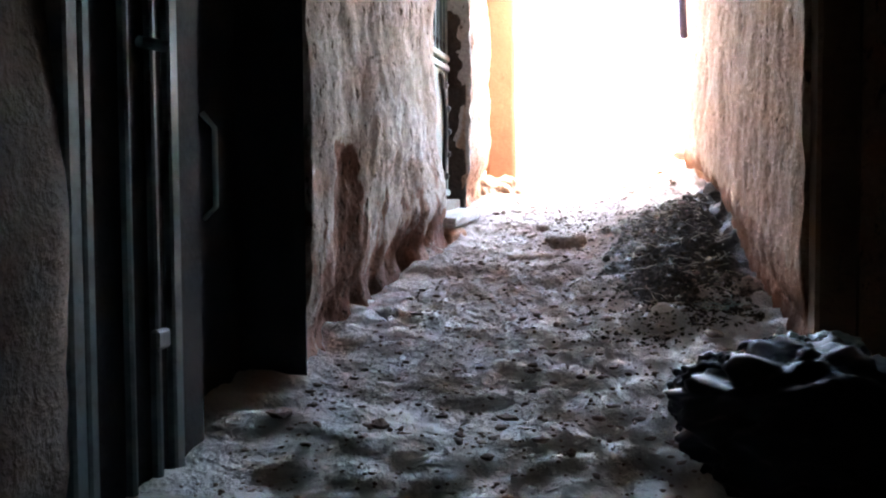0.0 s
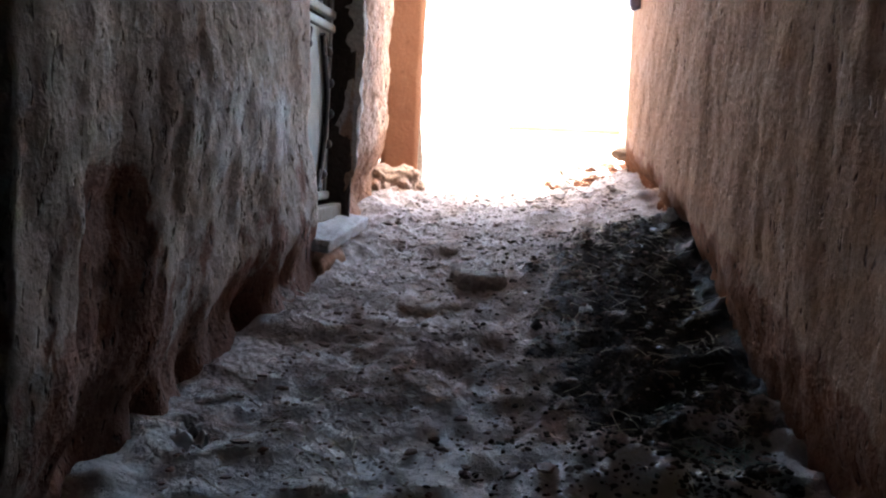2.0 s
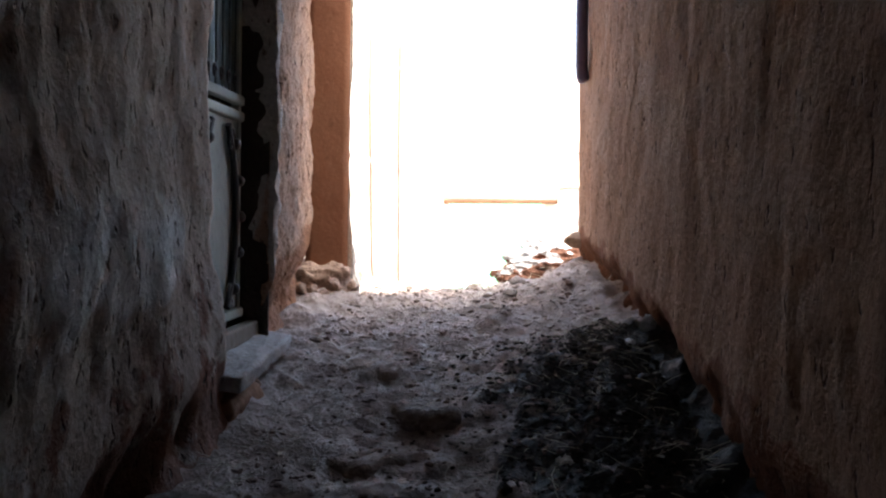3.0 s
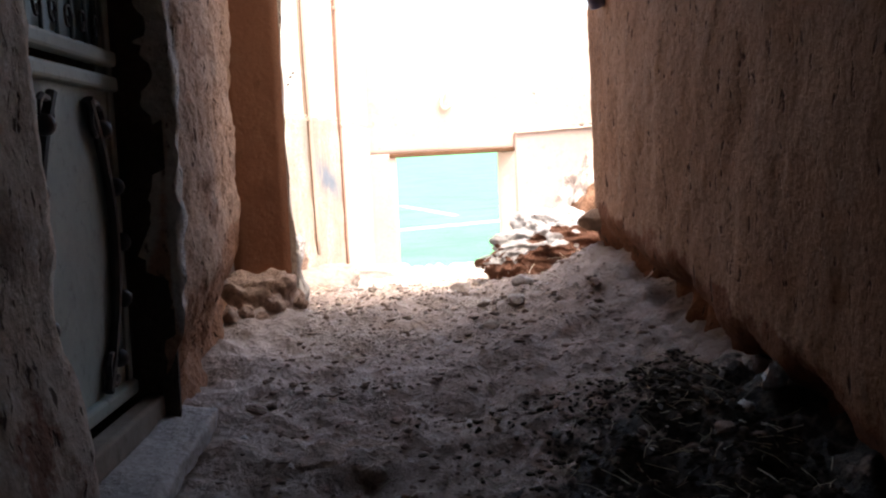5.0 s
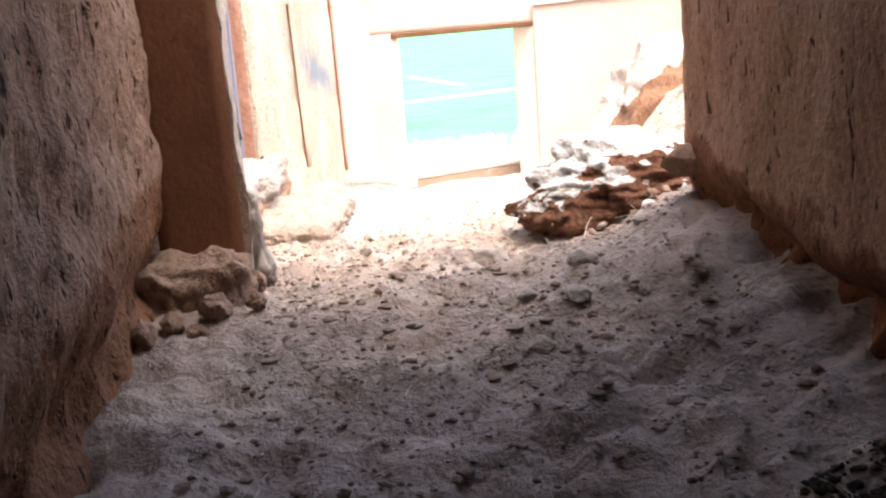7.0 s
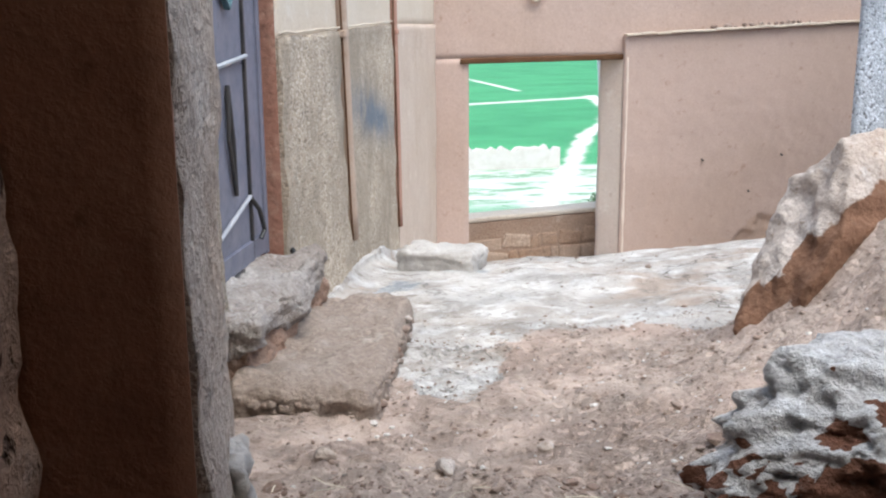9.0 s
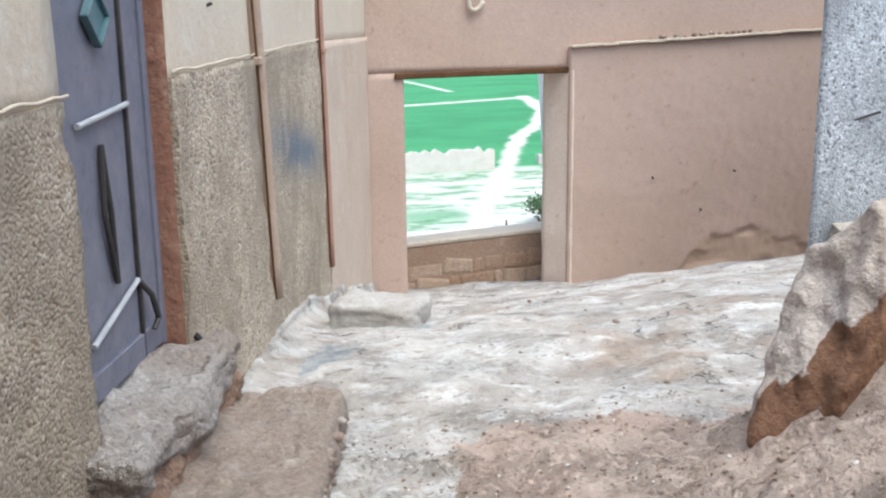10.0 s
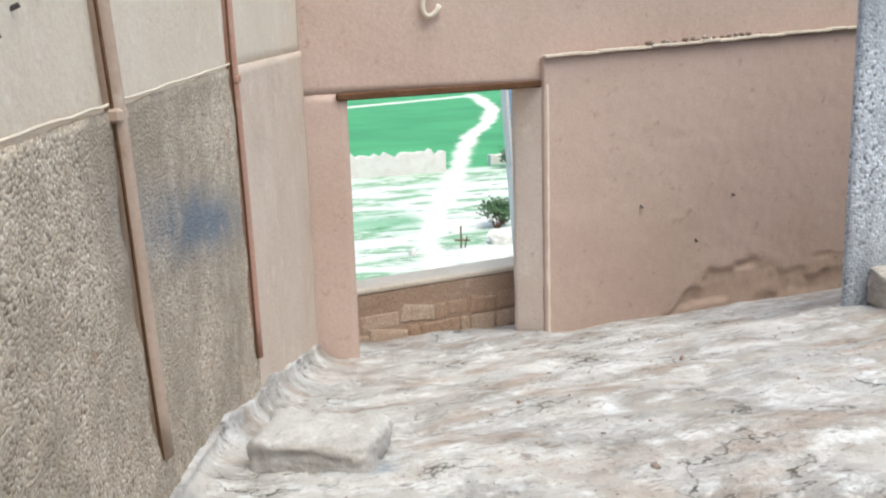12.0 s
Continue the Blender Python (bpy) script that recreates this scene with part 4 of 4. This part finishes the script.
tagged(part("iron_hook", tube([(1.12, 13.0, 0.86), (1.15, 13.0, 0.82), (1.17, 13.02, 0.74), (1.22, 13.05, 0.66)], 0.016, 6), BLACK_IRON), "black iron hook in the cracked cement", "hook")


# ---- low stone parapet beyond the gateway ----
def parapet():
    base = new("stone_parapet")
    part("core", block((3.4, 0.3, 1.1), pose(4.7, 21.36, -1.18, 0, -3), 0.02), MORTAR, base, "earth mortar core")
    part("coping", block((3.4, 0.42, 0.07), pose(4.7, 21.4, -0.6, 0, -3), 0.02), SMOOTH, base, "pale earth coping")
    rnd = random.Random(4)
    z = -1.5
    while z < -0.68:
        h = rnd.uniform(0.17, 0.27)
        x = 3.1 + rnd.uniform(0, 0.2)
        while x < 6.2:
            w = rnd.uniform(0.12, 0.24) if rnd.random() < 0.35 else rnd.uniform(0.24, 0.5)
            if z + h < -0.62:
                cut = rnd.uniform(0.82, 1.02)
                stone = part("stone", block((w - 0.012, 0.1, (h - 0.012) * cut), pose(x + w / 2, 21.242 + rnd.uniform(-0.012, 0.012), z + h / 2 + 0.052 * (x - 4.7) + rnd.uniform(-0.02, 0.02), 0, rnd.uniform(-8, 8)), 0.03, segments=2), rnd.choice((STONE, STONE_PALE, STONE_PALE)), base)
                for v in stone.data.vertices:
                    v.co += 0.035 * Vector((fbm(v.co * 7, 2), 0, fbm(v.co * 7 + Vector((5, 0, 0)), 2)))
            x += w
        z += h
    return tagged(base, "low parapet of orange stones in earth mortar", "wall")


parapet()


# ---- valley beyond: ruin, bushes ----
def ruin(x0, x1, y, height, seed):
    rnd = random.Random(seed)
    n = 26
    verts, faces = [], []
    for k in range(n + 1):
        x = x0 + (x1 - x0) * k / n
        z = ground_z(x, y)
        top = z + height * (0.85 + 0.16 * fbm((k * 0.3, seed, 0), 3) + 0.3 * fbm((k * 0.9, seed, 2), 2))
        verts += [(x, y, z - 1), (x, y, top), (x, y + 0.8, top), (x, y + 0.8, z - 1)]
    for k in range(n):
        a = 4 * k
        faces += [(a, a + 4, a + 5, a + 1), (a + 1, a + 5, a + 6, a + 2), (a + 2, a + 6, a + 7, a + 3)]
    faces += [(0, 1, 2, 3), (4 * n + 3, 4 * n + 2, 4 * n + 1, 4 * n)]
    return tagged(mesh_object("ruined_wall", verts, faces, LIME), "crumbling pale earth wall at the field edge", "wall")


ruin(14, 24.2, 84, 1.9, 1)
ruin(28.6, 36, 86, 0.9, 2)


def bush(x, y, size, seed):
    rnd = random.Random(seed)
    base = new("bush")
    z = ground_z(x, y)
    stems, verts, faces = bmesh.new(), [], []
    for k in range(9):
        a, r = rnd.uniform(0, 6.3), rnd.uniform(0.2, 0.6) * size
        tip = (x + r * math.cos(a), y + r * math.sin(a), z + size * rnd.uniform(0.5, 1.0))
        rod((x, y, z - 0.2), tip, 0.04 * size, 5, stems, 0.01)
        for j in range(34):
            p = Vector(tip) + Vector((rnd.gauss(0, 0.2), rnd.gauss(0, 0.2), rnd.gauss(0, 0.17))) * size
            u = Vector((rnd.uniform(-1, 1), rnd.uniform(-1, 1), rnd.uniform(-1, 1))).normalized() * 0.09 * size
            v = u.orthogonal() * 0.6
            i = len(verts)
            verts += [p - u, p + v, p + u, p - v]
            faces.append((i, i + 1, i + 2, i + 3))
    part("stems", stems, DARK_WOOD, base)
    mesh_object("leaves", verts, faces, LEAF, base)
    return tagged(base, "small dusty green bush beside the field track", "bush")


for k, (x, y, size) in enumerate(((20.3, 62, 1.3), (21.0, 63, 1.1), (29.5, 84, 1.2), (22.0, 66, 0.8))):
    bush(x, y, size, k)

marker = new("wooden_marker")
mz = ground_z(16.9, 58.1)
part("post", block((0.08, 0.08, 1.3), pose(16.9, 58.1, mz + 0.5), 0.01), DARK_WOOD, marker)
part("crossbar", block((0.85, 0.06, 0.07), pose(16.95, 58.05, mz + 0.42, 0, 6), 0.01), DARK_WOOD, marker)
part("brace", block((0.06, 0.06, 0.7), pose(17.15, 58.1, mz + 0.25, 0, 10), 0.01), DARK_WOOD, marker)
tagged(marker, "dark weathered wooden post with a crossbar by the track", "post")
for k, (x, y, r) in enumerate(((19.2, 58.4, 0.95), (20.4, 59.5, 0.7), (14.2, 57.6, 0.35))):
    boulder("field_rock", (x, y, ground_z(x, y) + 0.25 * r), (r, 0.7 * r, 0.75 * r), LIME, 170 + k, 0.25, 40 * k, 4, "pale bleached rock on the slope below", "rock", 0.65)["group"] = "field rocks"

# ---- passage: white iron gate in its recess ----
def recess_pose(y, off):
    return pose(left_x(y) - off, y, 0, 0, 0, -13.3)


def iron_gate():
    """White sheet-metal panel with black scrolled ironwork, double rail, grille above."""
    base = new("iron_gate")
    base.matrix_world = recess_pose(7.65, 0.3)
    # local: x out of the recess, y along the wall (0 at the far jamb, negative back), z up
    part("panel", block((0.02, 0.78, 0.98), pose(0, -0.42, 1.28), 0.003), WHITE_PAINT, base)
    part("post", block((0.04, 0.05, 1.95), pose(0, -0.025, 1.75), 0.004), WHITE_PAINT, base)
    part("post", block((0.04, 0.05, 1.95), pose(0, -0.81, 1.75), 0.004), WHITE_PAINT, base)
    part("rail", block((0.05, 0.83, 0.05), pose(0.015, -0.42, 1.86), 0.012, segments=2), WHITE_PAINT, base)
    part("rail", block((0.05, 0.83, 0.05), pose(0.015, -0.42, 1.78), 0.012, segments=2), WHITE_PAINT, base)
    part("rail", block((0.05, 0.83, 0.05), pose(0.015, -0.42, 0.8), 0.012, segments=2), WHITE_PAINT, base)
    part("back_sheet", block((0.008, 0.78, 0.86), pose(-0.03, -0.42, 2.32), 0.002), TEAL_STEEL, base, "dark sheet behind the grille")
    for k in range(7):
        y = -0.08 - 0.115 * k
        bar = part("grille_bar", rod((0.01, y, 1.88), (0.01, y, 2.72), 0.007, 6), OLD_STEEL, base)
        a = [radians(30 * j) for j in range(13)]
        part("grille_scroll", tube([(0.02, y - 0.055 + 0.03 * math.cos(q) * (1 - j / 16), 1.95 + 0.03 * math.sin(q)) for j, q in enumerate(a)], 0.005, 5), BLACK_IRON, bar, "black scroll")
    # tall curved ornament on the panel, with round studs
    for sgn in (1, -1):
        bow = [(0.03, -0.42 + sgn * (0.3 - 0.16 * abs(q) ** 2), 1.28 + 0.44 * q) for q in [j / 8 - 1 for j in range(17)]]
        bow_part = part("ornament_bow", tube(bow, 0.017, 8), BLACK_IRON, base, "black iron bow")
        for q in (-0.8, -0.4, 0.0, 0.4, 0.8):
            y, z = -0.42 + sgn * (0.3 - 0.16 * q * q), 1.28 + 0.44 * q
            stud = bmesh.new()
            bmesh.ops.create_uvsphere(stud, u_segments=10, v_segments=6, radius=0.03, matrix=pose(0.04, y + sgn * 0.03, z))
            part("stud", stud, BLACK_IRON, bow_part, "black round stud", True)
        for z0 in (0.9, 1.66):
            curl = [(0.03, -0.42 + sgn * (0.2 + 0.05 * math.cos(q)), z0 + 0.05 * math.sin(q)) for q in [radians(40 * j) for j in range(9)]]
            part("ornament_curl", tube(curl, 0.011, 6), BLACK_IRON, base, "black iron curl")
    return tagged(base, "white iron gate with black scrollwork, closed in a recess", "gate")


iron_gate()
# jamb turned away from the light, its shade painted as near-black
wall("wall_gate_jamb", (-0.2, 7.71), (0.31, 7.68), 0.3, ROOF_Z, 0.05, SHADE_MUD, 0.02, 0.04, label="earth jamb of the gate recess, coloured near-black for shade", seed=6)
eroded("gate_sill", (0.225, 7.24, 0.615), (0.2, 1.14, 0.085), -11.5, SLAB_STONE, 51, "worn grey stone sill below the white gate", "sill", 0.014, 0.02, (2.5, 6))
tagged(part("threshold", block((0.07, 0.92, 0.09), pose(left_x(7.25) - 0.23, 7.25, 0.705, 0, 0, -13.3), 0.012, segments=2), SLAB_WOOD), "greyed timber threshold under the white gate", "threshold")
tagged(eroded("wall_under_sill", (left_x(7.17) - 0.24, 7.17, 0.2), (0.42, 0.94, 0.66), -13.3, MUD_RED, 52, "bare red earth under the gate sill", "", 0.03, 0.05), kind="structure")


# ---- passage: old steel door at the dark doorway ----
def old_door():
    base = new("old_door")
    base.matrix_world = pose(left_x(2.1), 2.1, 0, 0, 0, -13.3)
    part("frame_post", block((0.07, 0.06, 3.2), pose(-0.03, 0.03, 1.2), 0.008), OLD_STEEL, base, "grey-green steel frame")
    part("leaf", block((0.03, 0.78, 3.0), pose(-0.1, 0.5, 1.2), 0.004), BLACK_DOOR_SHADE, base, "black steel leaf")
    for y, w in ((0.19, 0.045), (0.4, 0.025), (0.55, 0.03), (0.67, 0.06)):
        part("strip", block((0.035, w, 3.0), pose(-0.075, y, 1.2), 0.008), OLD_STEEL, base, "grey-green steel strip")
    part("grip", tube([(-0.06, 0.86, 1.05), (-0.02, 0.87, 1.0), (-0.02, 0.87, 0.74), (-0.06, 0.86, 0.7)], 0.01, 8), OLD_STEEL, base, "steel grip")
    part("bolt", rod((-0.05, 0.45, 1.22), (-0.02, 0.55, 1.22), 0.018, 8), OLD_STEEL, base, "bright worn bolt")
    # black sheet added across the open doorway to paint its darkness
    part("doorway_shade", block((0.03, 0.95, 3.0), pose(-0.3, 1.2, 1.2), 0.004), BLACK_DOOR_SHADE, base, "black sheet standing in for the darkness of the doorway")
    part("hasp", block((0.03, 0.08, 0.06), pose(-0.04, 0.52, 0.35), 0.008), BLACK_IRON, base)
    return tagged(base, "dark old steel door with grey-green strips beside the doorway", "door")


old_door()
wood = new("wooden_door_frame")
part("post", block((0.16, 0.16, 3.6), pose(right_x(3.42) + 0.11, 3.43, 1.0, 0, 0, -10), 0.015), DARK_WOOD, wood)
part("head", block((0.12, 1.8, 0.12), pose(right_x(2.6) + 0.06, 2.6, 2.4, 0, 0, -10), 0.015), DARK_WOOD, wood)
tagged(wood, "dark brown wooden frame of the side doorway", "door frame")


# ---- passage: bag, litter, heap ----
def bag():
    base = new("rubbish_bag")
    for name, c, size, m, seed, lab in (("sack", (1.2, 2.62, 0.06), (0.42, 0.4, 0.24), BLACK_BAG, 3, ""), ("fold", (0.98, 2.86, 0.1), (0.18, 0.16, 0.14), BLACK_BAG, 5, ""),
                                        ("fold", (1.3, 2.9, 0.16), (0.2, 0.14, 0.13), BLACK_BAG, 8, ""), ("fold", (1.12, 2.78, 0.22), (0.15, 0.1, 0.09), BLACK_BAG, 11, ""),
                                        ("liner", (1.22, 2.94, 0.25), (0.1, 0.06, 0.05), TEAL_BAG, 13, "pale teal plastic liner"), ("liner", (1.36, 2.93, 0.26), (0.1, 0.06, 0.05), TEAL_BAG, 15, "pale teal plastic liner")):
        bm = bmesh.new()
        bmesh.ops.create_icosphere(bm, subdivisions=5, radius=1)
        for v in bm.verts:
            p = v.co
            crease = abs(fbm(p * 2.3 + Vector((seed, 0, 0)), 3))
            v.co = Vector(c) + Vector((p.x * size[0], p.y * size[1], p.z * size[2])) * (0.88 + 0.28 * crease + 0.1 * fbm(p * 5, 4) + 0.03 * noise.ridged_multi_fractal(p * 3 + Vector((seed, 0, 0)), 0.9, 2.0, 4, 1.0, 2.0))
        part(name, bm, m, base, lab, True)
    return tagged(base, "crumpled black plastic rubbish bag with pale teal lining on the floor", "bag")


bag()


def scrap(name, x, y, size, material, seed, label, category="litter", lift=0.4):
    """A crumpled scrap of sheet."""
    rnd = random.Random(seed)
    bm = bmesh.new()
    bmesh.ops.create_grid(bm, x_segments=7, y_segments=5, size=0.5)
    for v in bm.verts:
        p = v.co
        v.co = Vector((p.x * size[0], p.y * size[1], size[2] * (lift + fbm((p.x * 3 + seed, p.y * 3, 0), 3))))
    bmesh.ops.solidify(bm, geom=bm.faces[:], thickness=0.004)
    ob = part(name, bm, material, smooth=True)
    ob.matrix_world = pose(x, y, ground_z(x, y) + size[2] * 0.4, 0, 0, rnd.uniform(0, 360))
    return tagged(ob, label, category)


for x, y, r, seed in ((2.04, 6.86, 0.055, 301), (1.97, 6.88, 0.045, 302), (1.91, 6.85, 0.035, 303)):
    boulder("plastic_scrap", (x, y, ground_z(x, y) + r * 0.5), (r * 1.2, r * 0.8, r * 0.75), WHITE_RAG, seed, 0.5, 40, 4, "crumpled dirty white plastic scrap on the dung heap", "litter", 0.6, ridges=0.2, crumb=0.3)["group"] = "plastic scraps"
scrap("red_wrapper", 1.55, 6.42, (0.035, 0.025, 0.02), RED_BIT, 7, "small red wrapper in the litter")
scrap("plastic_scrap", 1.34, 5.86, (0.06, 0.04, 0.03), WHITE_RAG, 9, "small white scrap in the litter")
scrap("plastic_scrap", -0.2, 4.62, (0.1, 0.06, 0.05), WHITE_RAG, 11, "white scrap stuck at the foot of the mud wall")
blue = part("violet_pipe", tube([(2.365, 8.88, 2.215), (2.35, 8.87, 2.24), (2.345, 8.87, 2.3), (2.34, 8.87, 2.7), (2.335, 8.87, 3.7)], 0.042, 12), VIOLET_PIPE, smooth=True)
tagged(blue, "violet-grey plastic pipe hanging at the passage mouth", "pipe")


# ---- small stuff underfoot: pebbles, straw, dung crumbs ----
def scatter(name, count, region, radius, material, seed, label, flat=0.6):
    rnd = random.Random(seed)
    verts, faces = [], []
    ico = bmesh.new()
    bmesh.ops.create_icosphere(ico, subdivisions=1, radius=1)
    shape = [v.co.copy() for v in ico.verts]
    tris = [[v.index for v in f.verts] for f in ico.faces]
    ico.free()
    made = 0
    while made < count:
        x, y = region(rnd)
        r = radius * rnd.uniform(0.35, 1.0) ** 1.6 * (2.2 if rnd.random() < 0.03 else 1)
        z = ground_z(x, y)
        turn, i = rnd.uniform(0, 6.3), len(verts)
        c, s = math.cos(turn), math.sin(turn)
        sx, sy, sz = r * rnd.uniform(0.7, 1.4), r * rnd.uniform(0.6, 1.0), r * flat * rnd.uniform(0.7, 1.2)
        for p in shape:
            k = 1 + 0.3 * rnd.uniform(-1, 1)
            a, b = p.x * sx * k, p.y * sy * k
            verts.append((x + a * c - b * s, y + a * s + b * c, z + sz * 0.3 + p.z * sz * k))
        faces += [tuple(i + q for q in t) for t in tris]
        made += 1
    return tagged(mesh_object(name, verts, faces, material), label, name.replace("_", " "), kind="stuff")


def in_passage(rnd):
    y = rnd.uniform(1.5, 10.6)
    return rnd.uniform(left_x(min(y, 9.4)) + 0.05, right_x(y) - 0.05), y


def outside(rnd):
    y = rnd.uniform(9.3, 12.9)
    return rnd.uniform(1.0, 3.4), y


def on_cement(rnd):
    y = rnd.uniform(12.6, 18)
    return alley_x(y) + rnd.uniform(0.3, 4.5), y


def on_heap(rnd):
    y = rnd.uniform(4.1, 7.6)
    return right_x(y) - 0.05 - abs(rnd.gauss(0, 0.34)), y


scatter("pebbles", 7000, in_passage, 0.011, PEBBLE, 1, "loose pebbles and crumbs of earth on the floor")
scatter("clods", 1300, in_passage, 0.026, PEBBLE, 6, "dry clods of earth on the floor", 0.45)
scatter("pebbles", 2600, outside, 0.011, PEBBLE, 2, "loose pebbles on the earth outside")
scatter("pebbles", 260, on_cement, 0.012, PEBBLE, 3, "few loose pebbles on the cement")
scatter("dung_crumbs", 5200, on_heap, 0.015, earthy("dry_dung", (0.05, 0.04, 0.03), (0.09, 0.075, 0.055), (0.02, 0.016, 0.012), (0.14, 0.12, 0.09), scale=3, relief=0.01), 4, "dark crumbled dung in a heap along the wall", 0.7)


def straws(name, count, region, length, seed, label, material=STRAW):
    rnd = random.Random(seed)
    verts, faces = [], []
    for _ in range(count):
        x, y = region(rnd)
        z = ground_z(x, y) + 0.012
        a, l = rnd.uniform(0, 6.3), length * rnd.uniform(0.3, 1.0)
        d = Vector((math.cos(a), math.sin(a), rnd.uniform(-0.1, 0.5))) * l
        n = Vector((-math.sin(a), math.cos(a), 0)) * 0.0016
        up = Vector((0, 0, 0.002))
        bend = Vector((rnd.uniform(-1, 1), rnd.uniform(-1, 1), rnd.uniform(0, 0.6))) * l * 0.15
        o, i = Vector((x, y, z)), len(verts)
        for p in (o, o + d * 0.5 + bend, o + d):
            verts += [p - n, p + n, p + up]
        for k in (0, 3):
            for q in range(3):
                r = (q + 1) % 3
                faces.append((i + k + q, i + k + r, i + k + 3 + r, i + k + 3 + q))
    return tagged(mesh_object(name, verts, faces, material), label, "straw", kind="stuff")


straws("straw", 420, on_heap, 0.11, 7, "dry straw and stalks in the dung heap")
straws("straw", 260, in_passage, 0.13, 8, "scattered straw on the earth floor")
straws("straw", 50, lambda r: (left_x(5.3) + r.uniform(0.1, 0.5), r.uniform(4.4, 6.3)), 0.2, 9, "dry stalks at the foot of the wall")
straws("dry_tuft", 46, lambda r: (1.42 + r.gauss(0, 0.05), 4.42 + r.gauss(0, 0.05)), 0.12, 10, "small tuft of grey-green stalks in the litter", TUFT)
scatter("lime_chips", 420, outside, 0.011, WHITE_GRIT, 12, "white lime chips in the earth outside")
scatter("lime_chips", 220, in_passage, 0.008, WHITE_GRIT, 13, "white lime chips on the passage floor")
scatter("lime_chips", 160, on_heap, 0.01, WHITE_GRIT, 14, "white scraps in the dung heap")
# short iron stumps stand for dark holes in the pink wall
for x, z in ((6.72, 0.24), (7.85, 0.28), (5.95, 2.5), (7.4, -0.2)):
    tagged(part("nail", rod((x, END_Y - 0.13, z), (x, END_Y - 0.05, z + 0.02), 0.012, 7), BLACK_IRON), "dark stump standing for a nail hole in the pink wall", "nail")["group"] = "nails in the pink wall"
# stumps added in place of dark dashes on the upper plaster
for y, z in ((13.75, 2.3), (13.6, 2.22), (13.9, 2.35)):
    tagged(part("nail", rod((alley_x(y) - 0.04, y, z), (alley_x(y) + 0.005, y, z + 0.02), 0.008, 6), BLACK_IRON), "dark stump standing for a dark mark on the pale plaster", "nail")["group"] = "nails in the pale plaster"
for k, (x, y, w, d) in enumerate(((0.52, 6.98, 0.44, 0.52), (0.84, 7.45, 0.3, 0.36), (0.98, 6.7, 0.3, 0.26), (0.7, 6.25, 0.26, 0.3))):
    eroded("flagstone", (x, y, ground_z(x, y) - 0.05), (w, d, 0.1), 20 + 37 * k, MUDCAKE if k % 2 else STEP, 80 + k, "flat worn stone sunk in the earth floor", "stone", 0.025, 0.045, (1, 0), 14)["group"] = "flagstones in the floor"
for k, (x, y, r) in enumerate(((1.98, 9.0, 0.05), (1.66, 8.55, 0.055), (1.86, 8.78, 0.045), (1.76, 8.96, 0.035), (1.35, 8.9, 0.03), (1.8, 9.52, 0.085), (1.7, 9.46, 0.05), (1.4, 10.06, 0.035), (1.78, 10.06, 0.04), (1.5, 10.6, 0.04), (1.9, 10.9, 0.03), (2.62, 10.62, 0.05), (2.9, 10.9, 0.035), (1.15, 10.9, 0.045))):
    boulder("loose_stone", (x, y, ground_z(x, y) + r * 0.3), (r * 1.3, r, r * 0.7), ROCK_PALE, 90 + k, 0.3, 50 * k, 3, "pale loose stone half sunk in the earth", "stone", 0.6, ridges=0.1)["group"] = "loose stones"
